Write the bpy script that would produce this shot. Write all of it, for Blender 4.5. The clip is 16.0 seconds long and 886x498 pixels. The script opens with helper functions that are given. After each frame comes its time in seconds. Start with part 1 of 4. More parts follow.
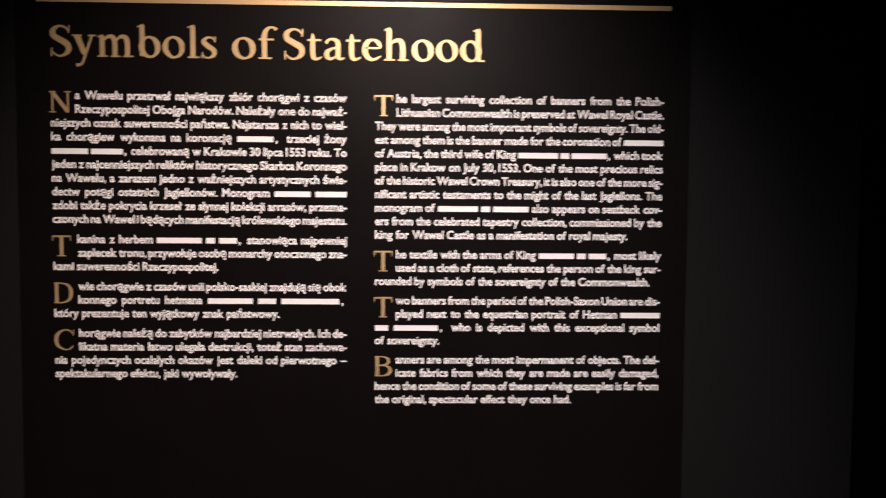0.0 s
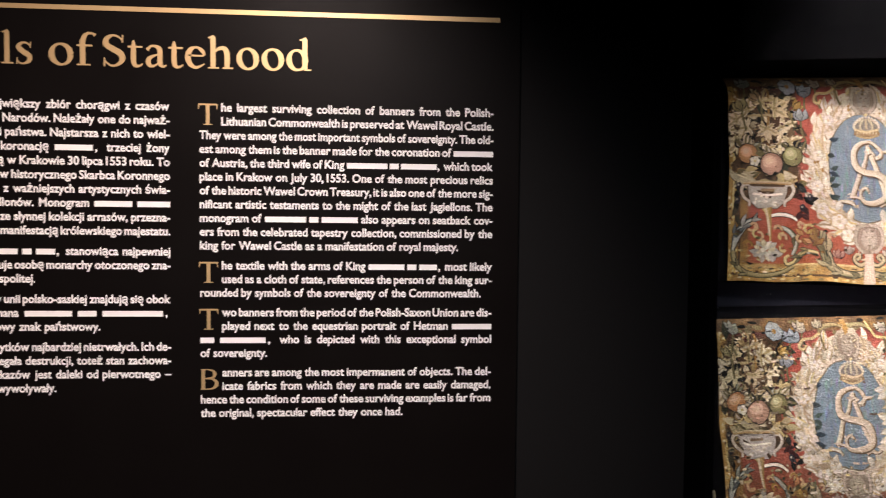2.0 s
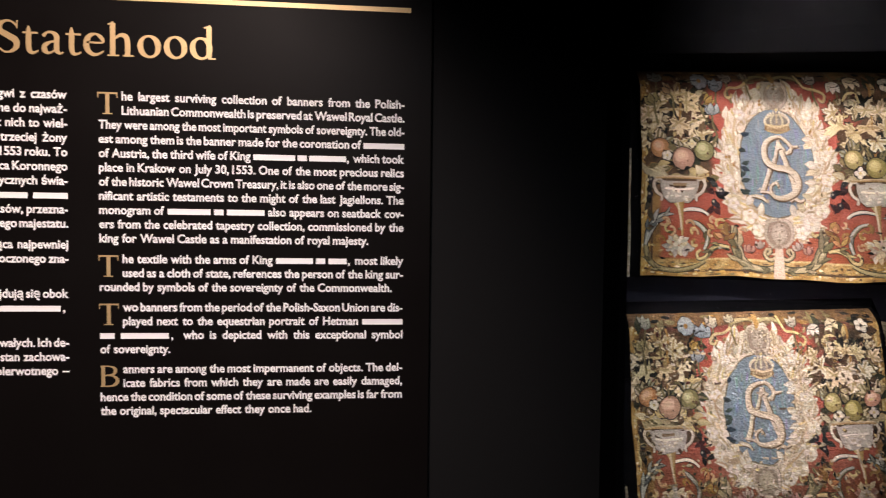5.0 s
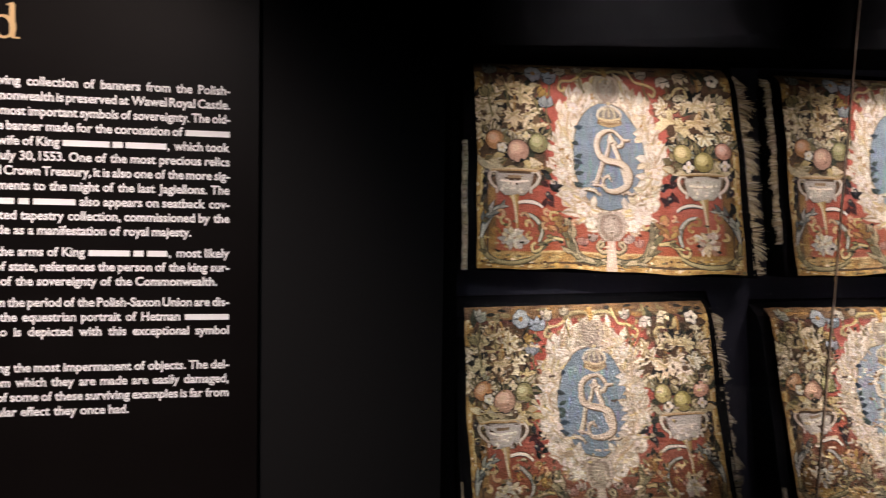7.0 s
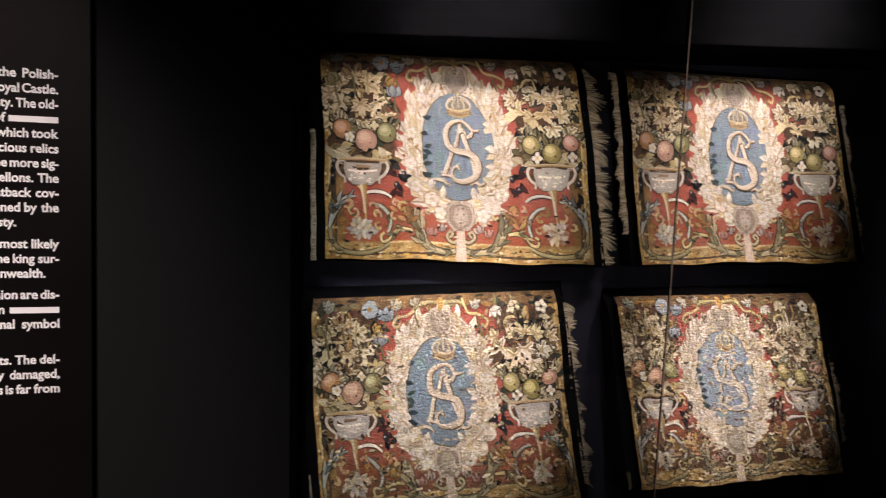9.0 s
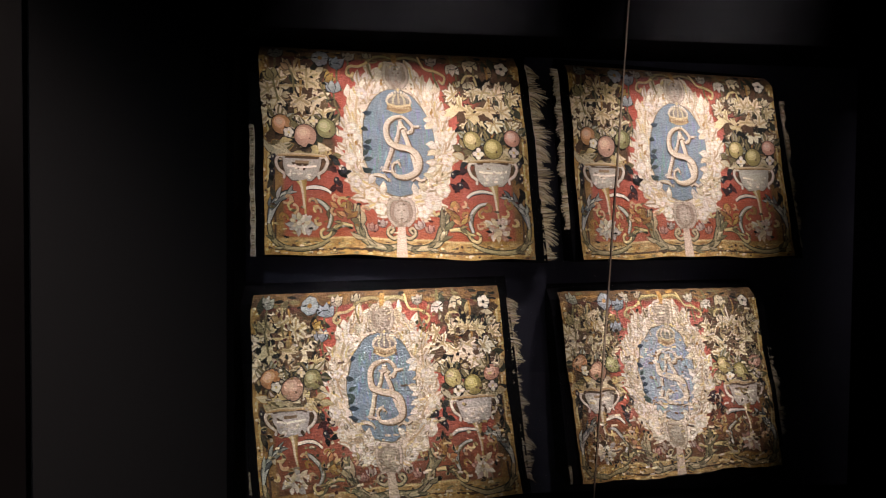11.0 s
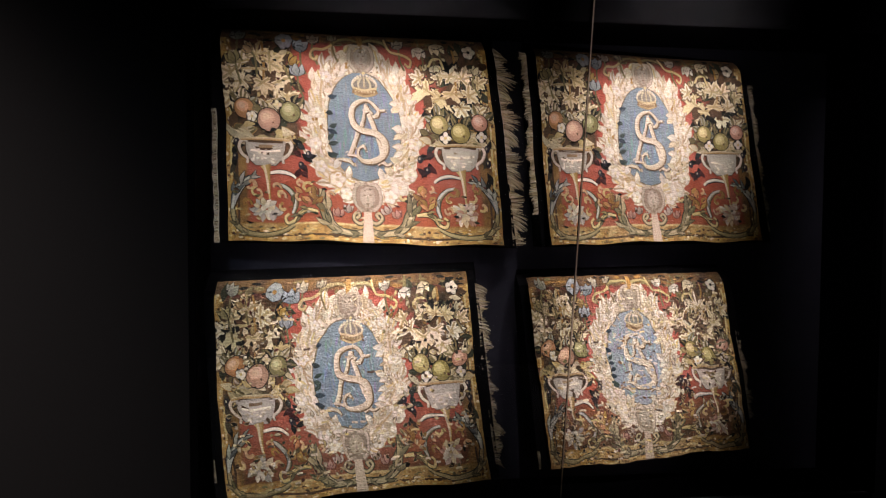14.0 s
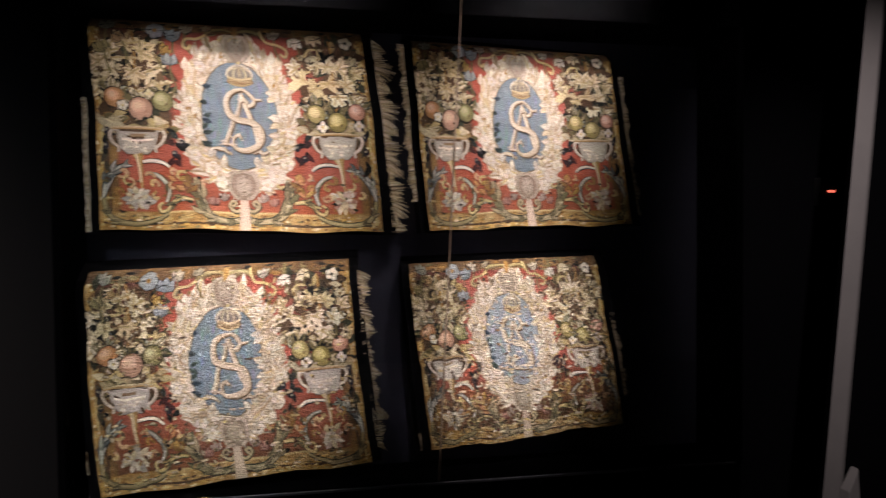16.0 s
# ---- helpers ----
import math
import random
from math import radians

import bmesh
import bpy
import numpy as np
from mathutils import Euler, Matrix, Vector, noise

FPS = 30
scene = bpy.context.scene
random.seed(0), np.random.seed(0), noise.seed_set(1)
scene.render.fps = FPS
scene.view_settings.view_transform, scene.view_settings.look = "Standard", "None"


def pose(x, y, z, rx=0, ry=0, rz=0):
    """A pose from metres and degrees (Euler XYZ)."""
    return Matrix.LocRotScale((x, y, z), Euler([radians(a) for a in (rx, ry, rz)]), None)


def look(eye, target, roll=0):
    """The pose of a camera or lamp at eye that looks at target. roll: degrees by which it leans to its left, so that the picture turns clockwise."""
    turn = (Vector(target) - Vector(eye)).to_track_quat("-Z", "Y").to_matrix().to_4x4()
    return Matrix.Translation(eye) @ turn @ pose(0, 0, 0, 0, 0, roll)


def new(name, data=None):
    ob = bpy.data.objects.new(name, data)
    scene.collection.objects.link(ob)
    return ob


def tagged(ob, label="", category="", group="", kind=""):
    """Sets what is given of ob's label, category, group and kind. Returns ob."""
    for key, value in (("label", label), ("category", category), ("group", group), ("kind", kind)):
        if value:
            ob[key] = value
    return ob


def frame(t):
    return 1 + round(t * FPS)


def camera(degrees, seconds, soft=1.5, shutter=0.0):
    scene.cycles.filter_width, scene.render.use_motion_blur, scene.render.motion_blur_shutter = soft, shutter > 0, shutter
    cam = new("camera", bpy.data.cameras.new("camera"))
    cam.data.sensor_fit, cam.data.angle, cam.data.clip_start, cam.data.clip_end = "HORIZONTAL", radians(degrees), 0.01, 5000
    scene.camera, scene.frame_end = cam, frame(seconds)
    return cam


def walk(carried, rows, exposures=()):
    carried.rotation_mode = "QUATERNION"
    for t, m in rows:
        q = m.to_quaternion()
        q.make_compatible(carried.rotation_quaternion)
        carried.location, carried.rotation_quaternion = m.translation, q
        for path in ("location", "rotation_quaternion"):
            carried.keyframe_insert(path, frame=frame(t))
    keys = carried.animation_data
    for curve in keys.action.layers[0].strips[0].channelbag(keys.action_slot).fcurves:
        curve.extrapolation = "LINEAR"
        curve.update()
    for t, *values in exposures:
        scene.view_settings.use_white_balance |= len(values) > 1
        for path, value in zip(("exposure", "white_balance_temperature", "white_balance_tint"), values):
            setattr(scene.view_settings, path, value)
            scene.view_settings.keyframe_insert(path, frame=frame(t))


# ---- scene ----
cam = camera(84.0, 16.0, soft=1.1, shutter=0.75)
PATH = [
    (0, (0.653, -1.293, 1.407), (0.689, 0.706, 1.341), 0.4),
    (0.5, (0.788, -1.3, 1.404), (0.823, 0.699, 1.35), 0.4),
    (1, (0.895, -1.3, 1.411), (0.948, 0.699, 1.359), 0.4),
    (1.5, (0.985, -1.3, 1.426), (1.057, 0.698, 1.367), 0.4),
    (2, (1.059, -1.295, 1.433), (1.159, 0.701, 1.376), 0.5),
    (2.5, (1.105, -1.29, 1.436), (1.22, 0.706, 1.38), 0.5),
    (3, (1.137, -1.287, 1.439), (1.261, 0.709, 1.379), 0.6),
    (5.5, (1.344, -1.287, 1.41), (1.505, 0.706, 1.357), 0.7),
    (6, (1.445, -1.289, 1.403), (1.638, 0.701, 1.353), 0.8),
    (6.5, (1.526, -1.287, 1.398), (1.753, 0.699, 1.35), 0.8),
    (7, (1.622, -1.293, 1.393), (1.886, 0.689, 1.353), 0.8),
    (7.5, (1.716, -1.306, 1.397), (2.014, 0.671, 1.344), 0.8),
    (8, (1.815, -1.317, 1.39), (2.145, 0.655, 1.338), 0.8),
    (8.5, (1.879, -1.327, 1.38), (2.23, 0.642, 1.333), 0.7),
    (9, (1.945, -1.337, 1.375), (2.314, 0.628, 1.331), 0.7),
    (11.5, (2.103, -1.369, 1.364), (2.504, 0.59, 1.32), 0.4),
    (12, (2.125, -1.373, 1.365), (2.535, 0.584, 1.318), 0.3),
    (12.5, (2.135, -1.373, 1.367), (2.549, 0.583, 1.314), 0.3),
    (13, (2.147, -1.374, 1.361), (2.56, 0.582, 1.306), 0.3),
    (13.5, (2.147, -1.369, 1.351), (2.566, 0.586, 1.294), 0.4),
    (14, (2.151, -1.368, 1.338), (2.572, 0.587, 1.277), 0.3),
    (14.5, (2.173, -1.377, 1.322), (2.6, 0.576, 1.262), 0.2),
    (15, (2.209, -1.392, 1.307), (2.646, 0.559, 1.247), 0.2),
    (15.5, (2.289, -1.42, 1.291), (2.761, 0.523, 1.24), -0.1),
    (16, (2.4, -1.457, 1.288), (2.913, 0.476, 1.247), -0.5),
]
walk(cam, [(t, look(eye, target, roll)) for t, eye, target, roll in PATH])

# ---------------------------------------------------------------- world and lamps
world = bpy.data.worlds.new("dark_hall")
scene.world = world
world.use_nodes = True
world.node_tree.nodes["Background"].inputs[0].default_value = (0.02, 0.025, 0.04, 1)
world.node_tree.nodes["Background"].inputs[1].default_value = 0.05


def spot(name, eye, target, watts, angle, blend, radius, colour):
    d = bpy.data.lights.new(name, "SPOT")
    d.energy, d.spot_size, d.spot_blend, d.shadow_soft_size, d.color = watts, radians(angle), blend, radius, colour
    ob = new(name, d)
    ob.matrix_world = look(eye, target)
    return ob


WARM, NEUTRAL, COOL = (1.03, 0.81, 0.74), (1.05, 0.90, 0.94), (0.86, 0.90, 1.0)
spot("panel_spotlight", (0.50, -1.90, 3.2), (0.42, 0.0, 0.78), 475, 61, 1.0, 0.08, WARM)
# Added fill with no known fixture; lifts the lower wall strip in cool light.
spot("wall_fill_light", (0.95, -2.40, 3.2), (1.05, 0.0, 0.45), 115, 50, 1.0, 0.10, COOL)
spot("case_spotlight_a", (2.32, -0.95, 3.1), (2.25, -0.07, 1.73), 252, 25.5, 1.0, 0.13, NEUTRAL)
spot("case_spotlight_b", (3.35, -1.02, 3.1), (2.98, -0.18, 1.70), 298, 18.0, 1.0, 0.13, NEUTRAL)
spot("case_spotlight_c", (2.20, -2.20, 3.1), (2.23, -0.08, 1.08), 300, 14.4, 1.0, 0.09, NEUTRAL)
spot("case_spotlight_d", (2.98, -2.20, 3.1), (2.94, -0.19, 1.03), 410, 11.4, 1.0, 0.09, NEUTRAL)
spot("doorway_spotlight", (3.30, -1.60, 3.1), (4.15, -0.25, 1.20), 85, 36, 1.0, 0.05, NEUTRAL)


# ---------------------------------------------------------------- materials
def material(name):
    m = bpy.data.materials.new(name)
    m.use_nodes = True
    nt = m.node_tree
    return m, nt, nt.nodes["Principled BSDF"]


def link(nt, a, b):
    nt.links.new(a, b)


def noise_node(nt, scale, detail=4.0, stretch=None, coords="Object"):
    tc = nt.nodes.new("ShaderNodeTexCoord")
    n = nt.nodes.new("ShaderNodeTexNoise")
    n.inputs["Scale"].default_value = scale
    n.inputs["Detail"].default_value = detail
    src = tc.outputs[coords]
    if stretch:
        mp = nt.nodes.new("ShaderNodeMapping")
        mp.inputs["Scale"].default_value = stretch
        link(nt, src, mp.inputs["Vector"])
        src = mp.outputs["Vector"]
    link(nt, src, n.inputs["Vector"])
    return n


def mixed(nt, fac, a, b, kind="MIX"):
    mx = nt.nodes.new("ShaderNodeMix")
    mx.data_type, mx.blend_type = "RGBA", kind
    for sock, val in ((mx.inputs[0], fac), (mx.inputs[6], a), (mx.inputs[7], b)):
        if hasattr(val, "is_linked"):
            link(nt, val, sock)
        else:
            sock.default_value = val if isinstance(val, float) else (*val, 1.0)
    return mx.outputs[2]


def bump_from(nt, bsdf, height, strength, distance=0.001):
    b = nt.nodes.new("ShaderNodeBump")
    b.inputs["Strength"].default_value = strength
    b.inputs["Distance"].default_value = distance
    link(nt, height, b.inputs["Height"])
    link(nt, b.outputs["Normal"], bsdf.inputs["Normal"])


def painted(name, low, high, rough, scale=6.0, grain=400.0, bump=0.15, metal=0.0, spec=0.5):
    """A paint or cloth with stains at one scale and grain at another."""
    m, nt, bsdf = material(name)
    big = noise_node(nt, scale, 5.0)
    fine = noise_node(nt, grain, 2.0)
    col = mixed(nt, big.outputs["Fac"], low, high)
    col = mixed(nt, 0.25, col, mixed(nt, fine.outputs["Fac"], low, high))
    link(nt, col, bsdf.inputs["Base Color"])
    ramp = nt.nodes.new("ShaderNodeMapRange")
    ramp.inputs["To Min"].default_value = max(0.02, rough - 0.08)
    ramp.inputs["To Max"].default_value = min(1.0, rough + 0.08)
    link(nt, big.outputs["Fac"], ramp.inputs["Value"])
    link(nt, ramp.outputs[0], bsdf.inputs["Roughness"])
    bsdf.inputs["Metallic"].default_value = metal
    bsdf.inputs["Specular IOR Level"].default_value = spec
    bump_from(nt, bsdf, fine.outputs["Fac"], bump, 0.0006)
    return m


M_WALL = painted("grey_wall_paint", (0.0062, 0.0062, 0.0065), (0.0082, 0.0082, 0.0084), 0.8, 3.0, 220.0, 0.25, spec=0.12)
M_PANEL = painted("black_satin_print", (0.0035, 0.0028, 0.0028), (0.0050, 0.0042, 0.0040), 0.44, 5.0, 900.0, 0.12, spec=0.07)
M_LETTER = painted("white_vinyl", (0.80, 0.80, 0.80), (0.86, 0.86, 0.85), 0.55, 12.0, 800.0, 0.05)
M_GOLD = painted("gold_foil", (0.58, 0.41, 0.20), (0.68, 0.50, 0.26), 0.44, 9.0, 900.0, 0.10, metal=0.5)
M_BLACK = painted("black_case_lacquer", (0.0006, 0.0006, 0.0008), (0.0010, 0.0010, 0.0013), 0.7, 4.0, 500.0, 0.10, spec=0.03)
M_VELVET = painted("black_velvet", (0.002, 0.002, 0.0025), (0.004, 0.004, 0.0045), 0.95, 30.0, 900.0, 0.4, spec=0.05)
M_BACK = painted("charcoal_cloth", (0.020, 0.020, 0.029), (0.028, 0.028, 0.038), 0.9, 12.0, 700.0, 0.4, spec=0.1)
M_RAIL = painted("brushed_steel", (0.22, 0.22, 0.24), (0.32, 0.32, 0.35), 0.38, 20.0, 300.0, 0.1, metal=0.9)
M_FLOOR = painted("dark_floor", (0.020, 0.017, 0.015), (0.035, 0.030, 0.026), 0.45, 2.5, 120.0, 0.15)
M_CEIL = painted("black_ceiling_paint", (0.003, 0.003, 0.004), (0.005, 0.005, 0.006), 0.85, 3.0, 150.0, 0.2, spec=0.06)
M_STONE = painted("grey_limestone", (0.30, 0.285, 0.27), (0.42, 0.40, 0.37), 0.8, 14.0, 160.0, 0.5)
M_HOUSING = painted("black_plastic", (0.010, 0.010, 0.010), (0.014, 0.014, 0.014), 0.5, 20.0, 600.0, 0.1)


def glowing(name, colour, strength):
    m, nt, bsdf = material(name)
    bsdf.inputs["Base Color"].default_value = (*colour, 1)
    bsdf.inputs["Emission Color"].default_value = (*colour, 1)
    bsdf.inputs["Emission Strength"].default_value = strength
    return m


M_LED = glowing("red_indicator", (1.0, 0.16, 0.10), 1.3)


def clear_glass():
    m, nt, bsdf = material("clear_glass")
    bsdf.inputs["Base Color"].default_value = (0.96, 0.98, 0.97, 1)
    bsdf.inputs["Roughness"].default_value = 0.02
    bsdf.inputs["IOR"].default_value = 1.45
    bsdf.inputs["Transmission Weight"].default_value = 1.0
    return m


M_GLASS = clear_glass()


def wool(name, rib, fade, fray):
    """Woven wool and silk: its dye from the attribute 'dye', ribs along the width, slubs and wear."""
    m, nt, bsdf = material(name)
    at = nt.nodes.new("ShaderNodeAttribute")
    at.attribute_name = "dye"
    slub = noise_node(nt, 1.0, 3.0, (260, 260, 640))
    fine = noise_node(nt, 900.0, 2.0)
    worn = noise_node(nt, 16.0, 6.0)
    yarn = noise_node(nt, 1.0, 2.0, (70, 70, 620))
    col = mixed(nt, 0.75, at.outputs["Color"], slub.outputs["Fac"], "SOFT_LIGHT")
    dull = nt.nodes.new("ShaderNodeHueSaturation")
    dull.inputs["Saturation"].default_value = 0.55
    dull.inputs["Value"].default_value = 1.12
    link(nt, col, dull.inputs["Color"])
    mr = nt.nodes.new("ShaderNodeMapRange")
    mr.inputs["From Min"].default_value, mr.inputs["From Max"].default_value = 0.38, 0.72
    mr.inputs["To Max"].default_value = fade
    link(nt, worn.outputs["Fac"], mr.inputs["Value"])
    col = mixed(nt, mr.outputs[0], col, dull.outputs["Color"])
    pale = nt.nodes.new("ShaderNodeMapRange")
    pale.inputs["From Min"].default_value, pale.inputs["From Max"].default_value = 0.58, 0.70
    pale.inputs["To Max"].default_value = fray
    link(nt, yarn.outputs["Fac"], pale.inputs["Value"])
    col = mixed(nt, pale.outputs[0], col, (0.50, 0.43, 0.31))
    link(nt, col, bsdf.inputs["Base Color"])
    bsdf.inputs["Roughness"].default_value = 0.85
    bsdf.inputs["Specular IOR Level"].default_value = 0.2
    ad = nt.nodes.new("ShaderNodeMath")
    ad.operation = "MULTIPLY_ADD"
    link(nt, yarn.outputs["Fac"], ad.inputs[0])
    ad.inputs[1].default_value = 0.9
    link(nt, slub.outputs["Fac"], ad.inputs[2])
    crumple = noise_node(nt, 1.0, 3.0, (150, 150, 200))
    both = nt.nodes.new("ShaderNodeMath")
    both.operation = "MULTIPLY_ADD"
    link(nt, crumple.outputs["Fac"], both.inputs[0])
    both.inputs[1].default_value = 3.0
    link(nt, ad.outputs[0], both.inputs[2])
    bump_from(nt, bsdf, both.outputs[0], rib, 0.0022)
    return m


# ---------------------------------------------------------------- mesh helpers
def mesh_of(name, bm, mat):
    me = bpy.data.meshes.new(name)
    bm.normal_update()
    bm.to_mesh(me)
    bm.free()
    me.materials.append(mat)
    return me


def part(name, bm, mat, parent=None, label=""):
    ob = new(name, mesh_of(name, bm, mat))
    if parent is not None:
        ob.parent = parent
        ob.matrix_parent_inverse = parent.matrix_world.inverted()
    if label:
        ob["label"] = label
    return ob


def prism(bm, low, high, bevel=0.0):
    """A solid between a lower ring of corners and the ring of corners above it."""
    a = [bm.verts.new(p) for p in low]
    b = [bm.verts.new(p) for p in high]
    n = len(a)
    faces = [bm.faces.new(list(reversed(a))), bm.faces.new(b)]
    for i in range(n):
        faces.append(bm.faces.new((a[i], a[(i + 1) % n], b[(i + 1) % n], b[i])))
    bmesh.ops.recalc_face_normals(bm, faces=faces)
    if bevel:
        edges = list({e for f in faces for e in f.edges})
        bmesh.ops.bevel(bm, geom=edges, offset=bevel, segments=2, affect="EDGES", profile=0.6)
    return bm


def box(x0, x1, y0, y1, z0, z1, bevel=0.0, bm=None):
    bm = bm or bmesh.new()
    ring = ((x0, y0), (x1, y0), (x1, y1), (x0, y1))
    return prism(bm, [(x, y, z0) for x, y in ring], [(x, y, z1) for x, y in ring], bevel)


# ---------------------------------------------------------------- the hall
CASE_L, CASE_R, CASE_Z0, CASE_Z1 = 1.80, 3.58, 0.650, 1.876


def glass_y(x):
    return -0.085 - 0.137 * (x - 1.82)


def back_y(x):
    return 0.055 - 0.130 * (x - 1.82)


def structure(name, bm, mat, label, category):
    return tagged(part(name, bm, mat), label, category, kind="structure")


structure("floor", box(-3.2, 6.2, -4.2, 0.3, -0.1, 0.0), M_FLOOR, "dark polished floor of a dim exhibition hall", "floor")
structure("ceiling", box(-3.2, 6.2, -4.2, 0.3, 3.4, 3.5), M_CEIL, "black painted ceiling of the exhibition hall", "ceiling")
structure("wall_north", box(-3.2, 6.2, 0.12, 0.3, 0.0, 3.4), M_WALL, "dark grey painted wall behind panel and case", "wall")
structure("wall_facing", box(-3.2, CASE_L - 0.002, 0.015, 0.12, 0.0, 3.4), M_WALL, "dark grey painted wall that carries the text panel", "wall")
structure("wall_dark", box(CASE_R + 0.002, 6.0, 0.015, 0.12, 0.0, 3.4), M_CEIL, "black painted wall beside the display case", "wall")
structure("wall_south", box(-3.2, 6.2, -4.2, -4.0, 0.0, 3.4), M_CEIL, "black painted wall at the back of the hall", "wall")
structure("wall_west", box(-3.2, -3.0, -4.0, 0.12, 0.0, 3.4), M_CEIL, "black painted side wall of the hall", "wall")
structure("wall_east", box(6.0, 6.2, -4.0, 0.12, 0.0, 3.4), M_CEIL, "black painted side wall of the hall", "wall")


# ---------------------------------------------------------------- text panel
def glyph_mesh(body, size, fat):
    """The flat outline of some text as vertices and polygons, at the origin."""
    cu = bpy.data.curves.new("lettering", "FONT")
    cu.body, cu.size, cu.offset, cu.resolution_u = body, size, fat, 3
    cu.fill_mode = "FRONT"
    ob = bpy.data.objects.new("lettering", cu)
    scene.collection.objects.link(ob)
    dg = bpy.context.evaluated_depsgraph_get()
    me = bpy.data.meshes.new_from_object(ob.evaluated_get(dg))
    v = np.array([p.co[:2] for p in me.vertices]).reshape(-1, 2)
    f = [tuple(p.vertices) for p in me.polygons]
    bpy.data.objects.remove(ob)
    bpy.data.curves.remove(cu)
    bpy.data.meshes.remove(me)
    return v, f


def lay(bm, v, f, x, z, sx=1.0, sz=1.0, y=-0.0007):
    vs = [bm.verts.new((x + a * sx, y, z + b * sz)) for a, b in v]
    for face in f:
        try:
            bm.faces.new([vs[i] for i in face])
        except ValueError:
            pass


probe, _ = glyph_mesh("h", 1.0, 0.0)
ASC = float(probe[:, 1].max())
TEXT = 0.0208 / ASC
FAT = 0.0008


def word_mesh(word):
    """A word as a mesh, or a plain bar of about its size where it starts with '#'."""
    if word.startswith("#"):
        w = 0.0125 * int(word[1:])
        return np.array([(0, 0.0005), (w, 0.0005), (w, 0.0150), (0, 0.0150)]), [(0, 1, 2, 3)]
    return glyph_mesh(word, TEXT, FAT)


panel = tagged(part("text_panel", box(-0.4225, 1.324, 0.0, 0.015, 0.30, 2.12, 0.002), M_PANEL),
               "black wall panel with white text and a gold title", "text panel")


def text_line(words, x0, x1, z, full):
    meshes = [word_mesh(w) for w in words.split()]
    widths = [float(v[:, 0].max() - v[:, 0].min()) for v, _ in meshes]
    squeeze, gap = 0.93, 0.0082
    if full:
        gap = (x1 - x0 - squeeze * sum(widths)) / max(1, len(meshes) - 1)
        if gap < 0.0055 or gap > 0.0165:
            keep = 0.0055 if gap < 0.0055 else 0.0165
            squeeze = (x1 - x0 - keep * (len(meshes) - 1)) / sum(widths)
            gap = keep
    bm, x = bmesh.new(), x0
    for word, (v, f), w in zip(words.split(), meshes, widths):
        if word == ",":
            x -= 0.6 * gap
        lay(bm, v - (v[:, 0].min(), 0), f, x, z, squeeze)
        x += w * squeeze + (1.6 if word == "," else 1.0) * gap
    part("text_line", bm, M_LETTER, panel)


# Words that are names of persons stand as plain bars, '#' and their length in letters.
POLISH = (
    (1.744, "N", ("a Wawelu przetrwał największy zbiór chorągwi z czasów", "Rzeczypospolitej Obojga Narodów. Należały one do najważ-",
                  "niejszych oznak suwerenności państwa. Najstarsza z nich to wiel-", "ka chorągiew wykonana na koronację #8 , trzeciej żony",
                  "#8 #7 , celebrowaną w Krakowie 30 lipca 1553 roku. To", "jeden z najcenniejszych reliktów historycznego Skarbca Koronnego",
                  "na Wawelu, a zarazem jedno z ważniejszych artystycznych świa-", "dectw potęgi ostatnich Jagiellonów. Monogram #8 #7",
                  "zdobi także pokrycia krzeseł ze słynnej kolekcji arrasów, przezna-", "czonych na Wawel i będących manifestacją królewskiego majestatu.")),
    (1.3743, "T", ("kanina z herbem #10 #2 #4 , stanowiąca najpewniej", "zaplecek tronu, przywołuje osobę monarchy otoczonego zna-", "kami suwerenności Rzeczypospolitej.")),
    (1.2517, "D", ("wie chorągwie z czasów unii polsko-saskiej znajdują się obok", "konnego portretu hetmana #10 #4 #13 ,", "który prezentuje ten wyjątkowy znak państwowy.")),
    (1.1291, "C", ("horągwie należą do zabytków najbardziej nietrwałych. Ich de-", "likatna materia łatwo ulegała destrukcji, toteż stan zachowa-",
                   "nia pojedynczych ocalałych okazów jest daleki od pierwotnego –", "spektakularnego efektu, jaki wywoływały.")),
)
ENGLISH = (
    (1.744, "T", ("he largest surviving collection of banners from the Polish-", "Lithuanian Commonwealth is preserved at Wawel Royal Castle.",
                  "They were among the most important symbols of sovereignty. The old-", "est among them is the banner made for the coronation of #9",
                  "of Austria, the third wife of King #9 #2 #8 , which took", "place in Krakow on July 30, 1553. One of the most precious relics",
                  "of the historic Wawel Crown Treasury, it is also one of the more sig-", "nificant artistic testaments to the might of the last Jagiellons. The",
                  "monogram of #9 #2 #8 also appears on seatback cov-", "ers from the celebrated tapestry collection, commissioned by the", "king for Wawel Castle as a manifestation of royal majesty.")),
    (1.3395, "T", ("he textile with the arms of King #8 #2 #4 , most likely", "used as a cloth of state, references the person of the king sur-", "rounded by symbols of the sovereignty of the Commonwealth.")),
    (1.2180, "T", ("wo banners from the period of the Polish-Saxon Union are dis-", "played next to the equestrian portrait of Hetman #9", "#3 #10 , who is depicted with this exceptional symbol", "of sovereignty.")),
    (1.0612, "B", ("anners are among the most impermanent of objects. The del-", "icate fabrics from which they are made are easily damaged,", "hence the condition of some of these surviving examples is far from", "the original, spectacular effect they once had.")),
)


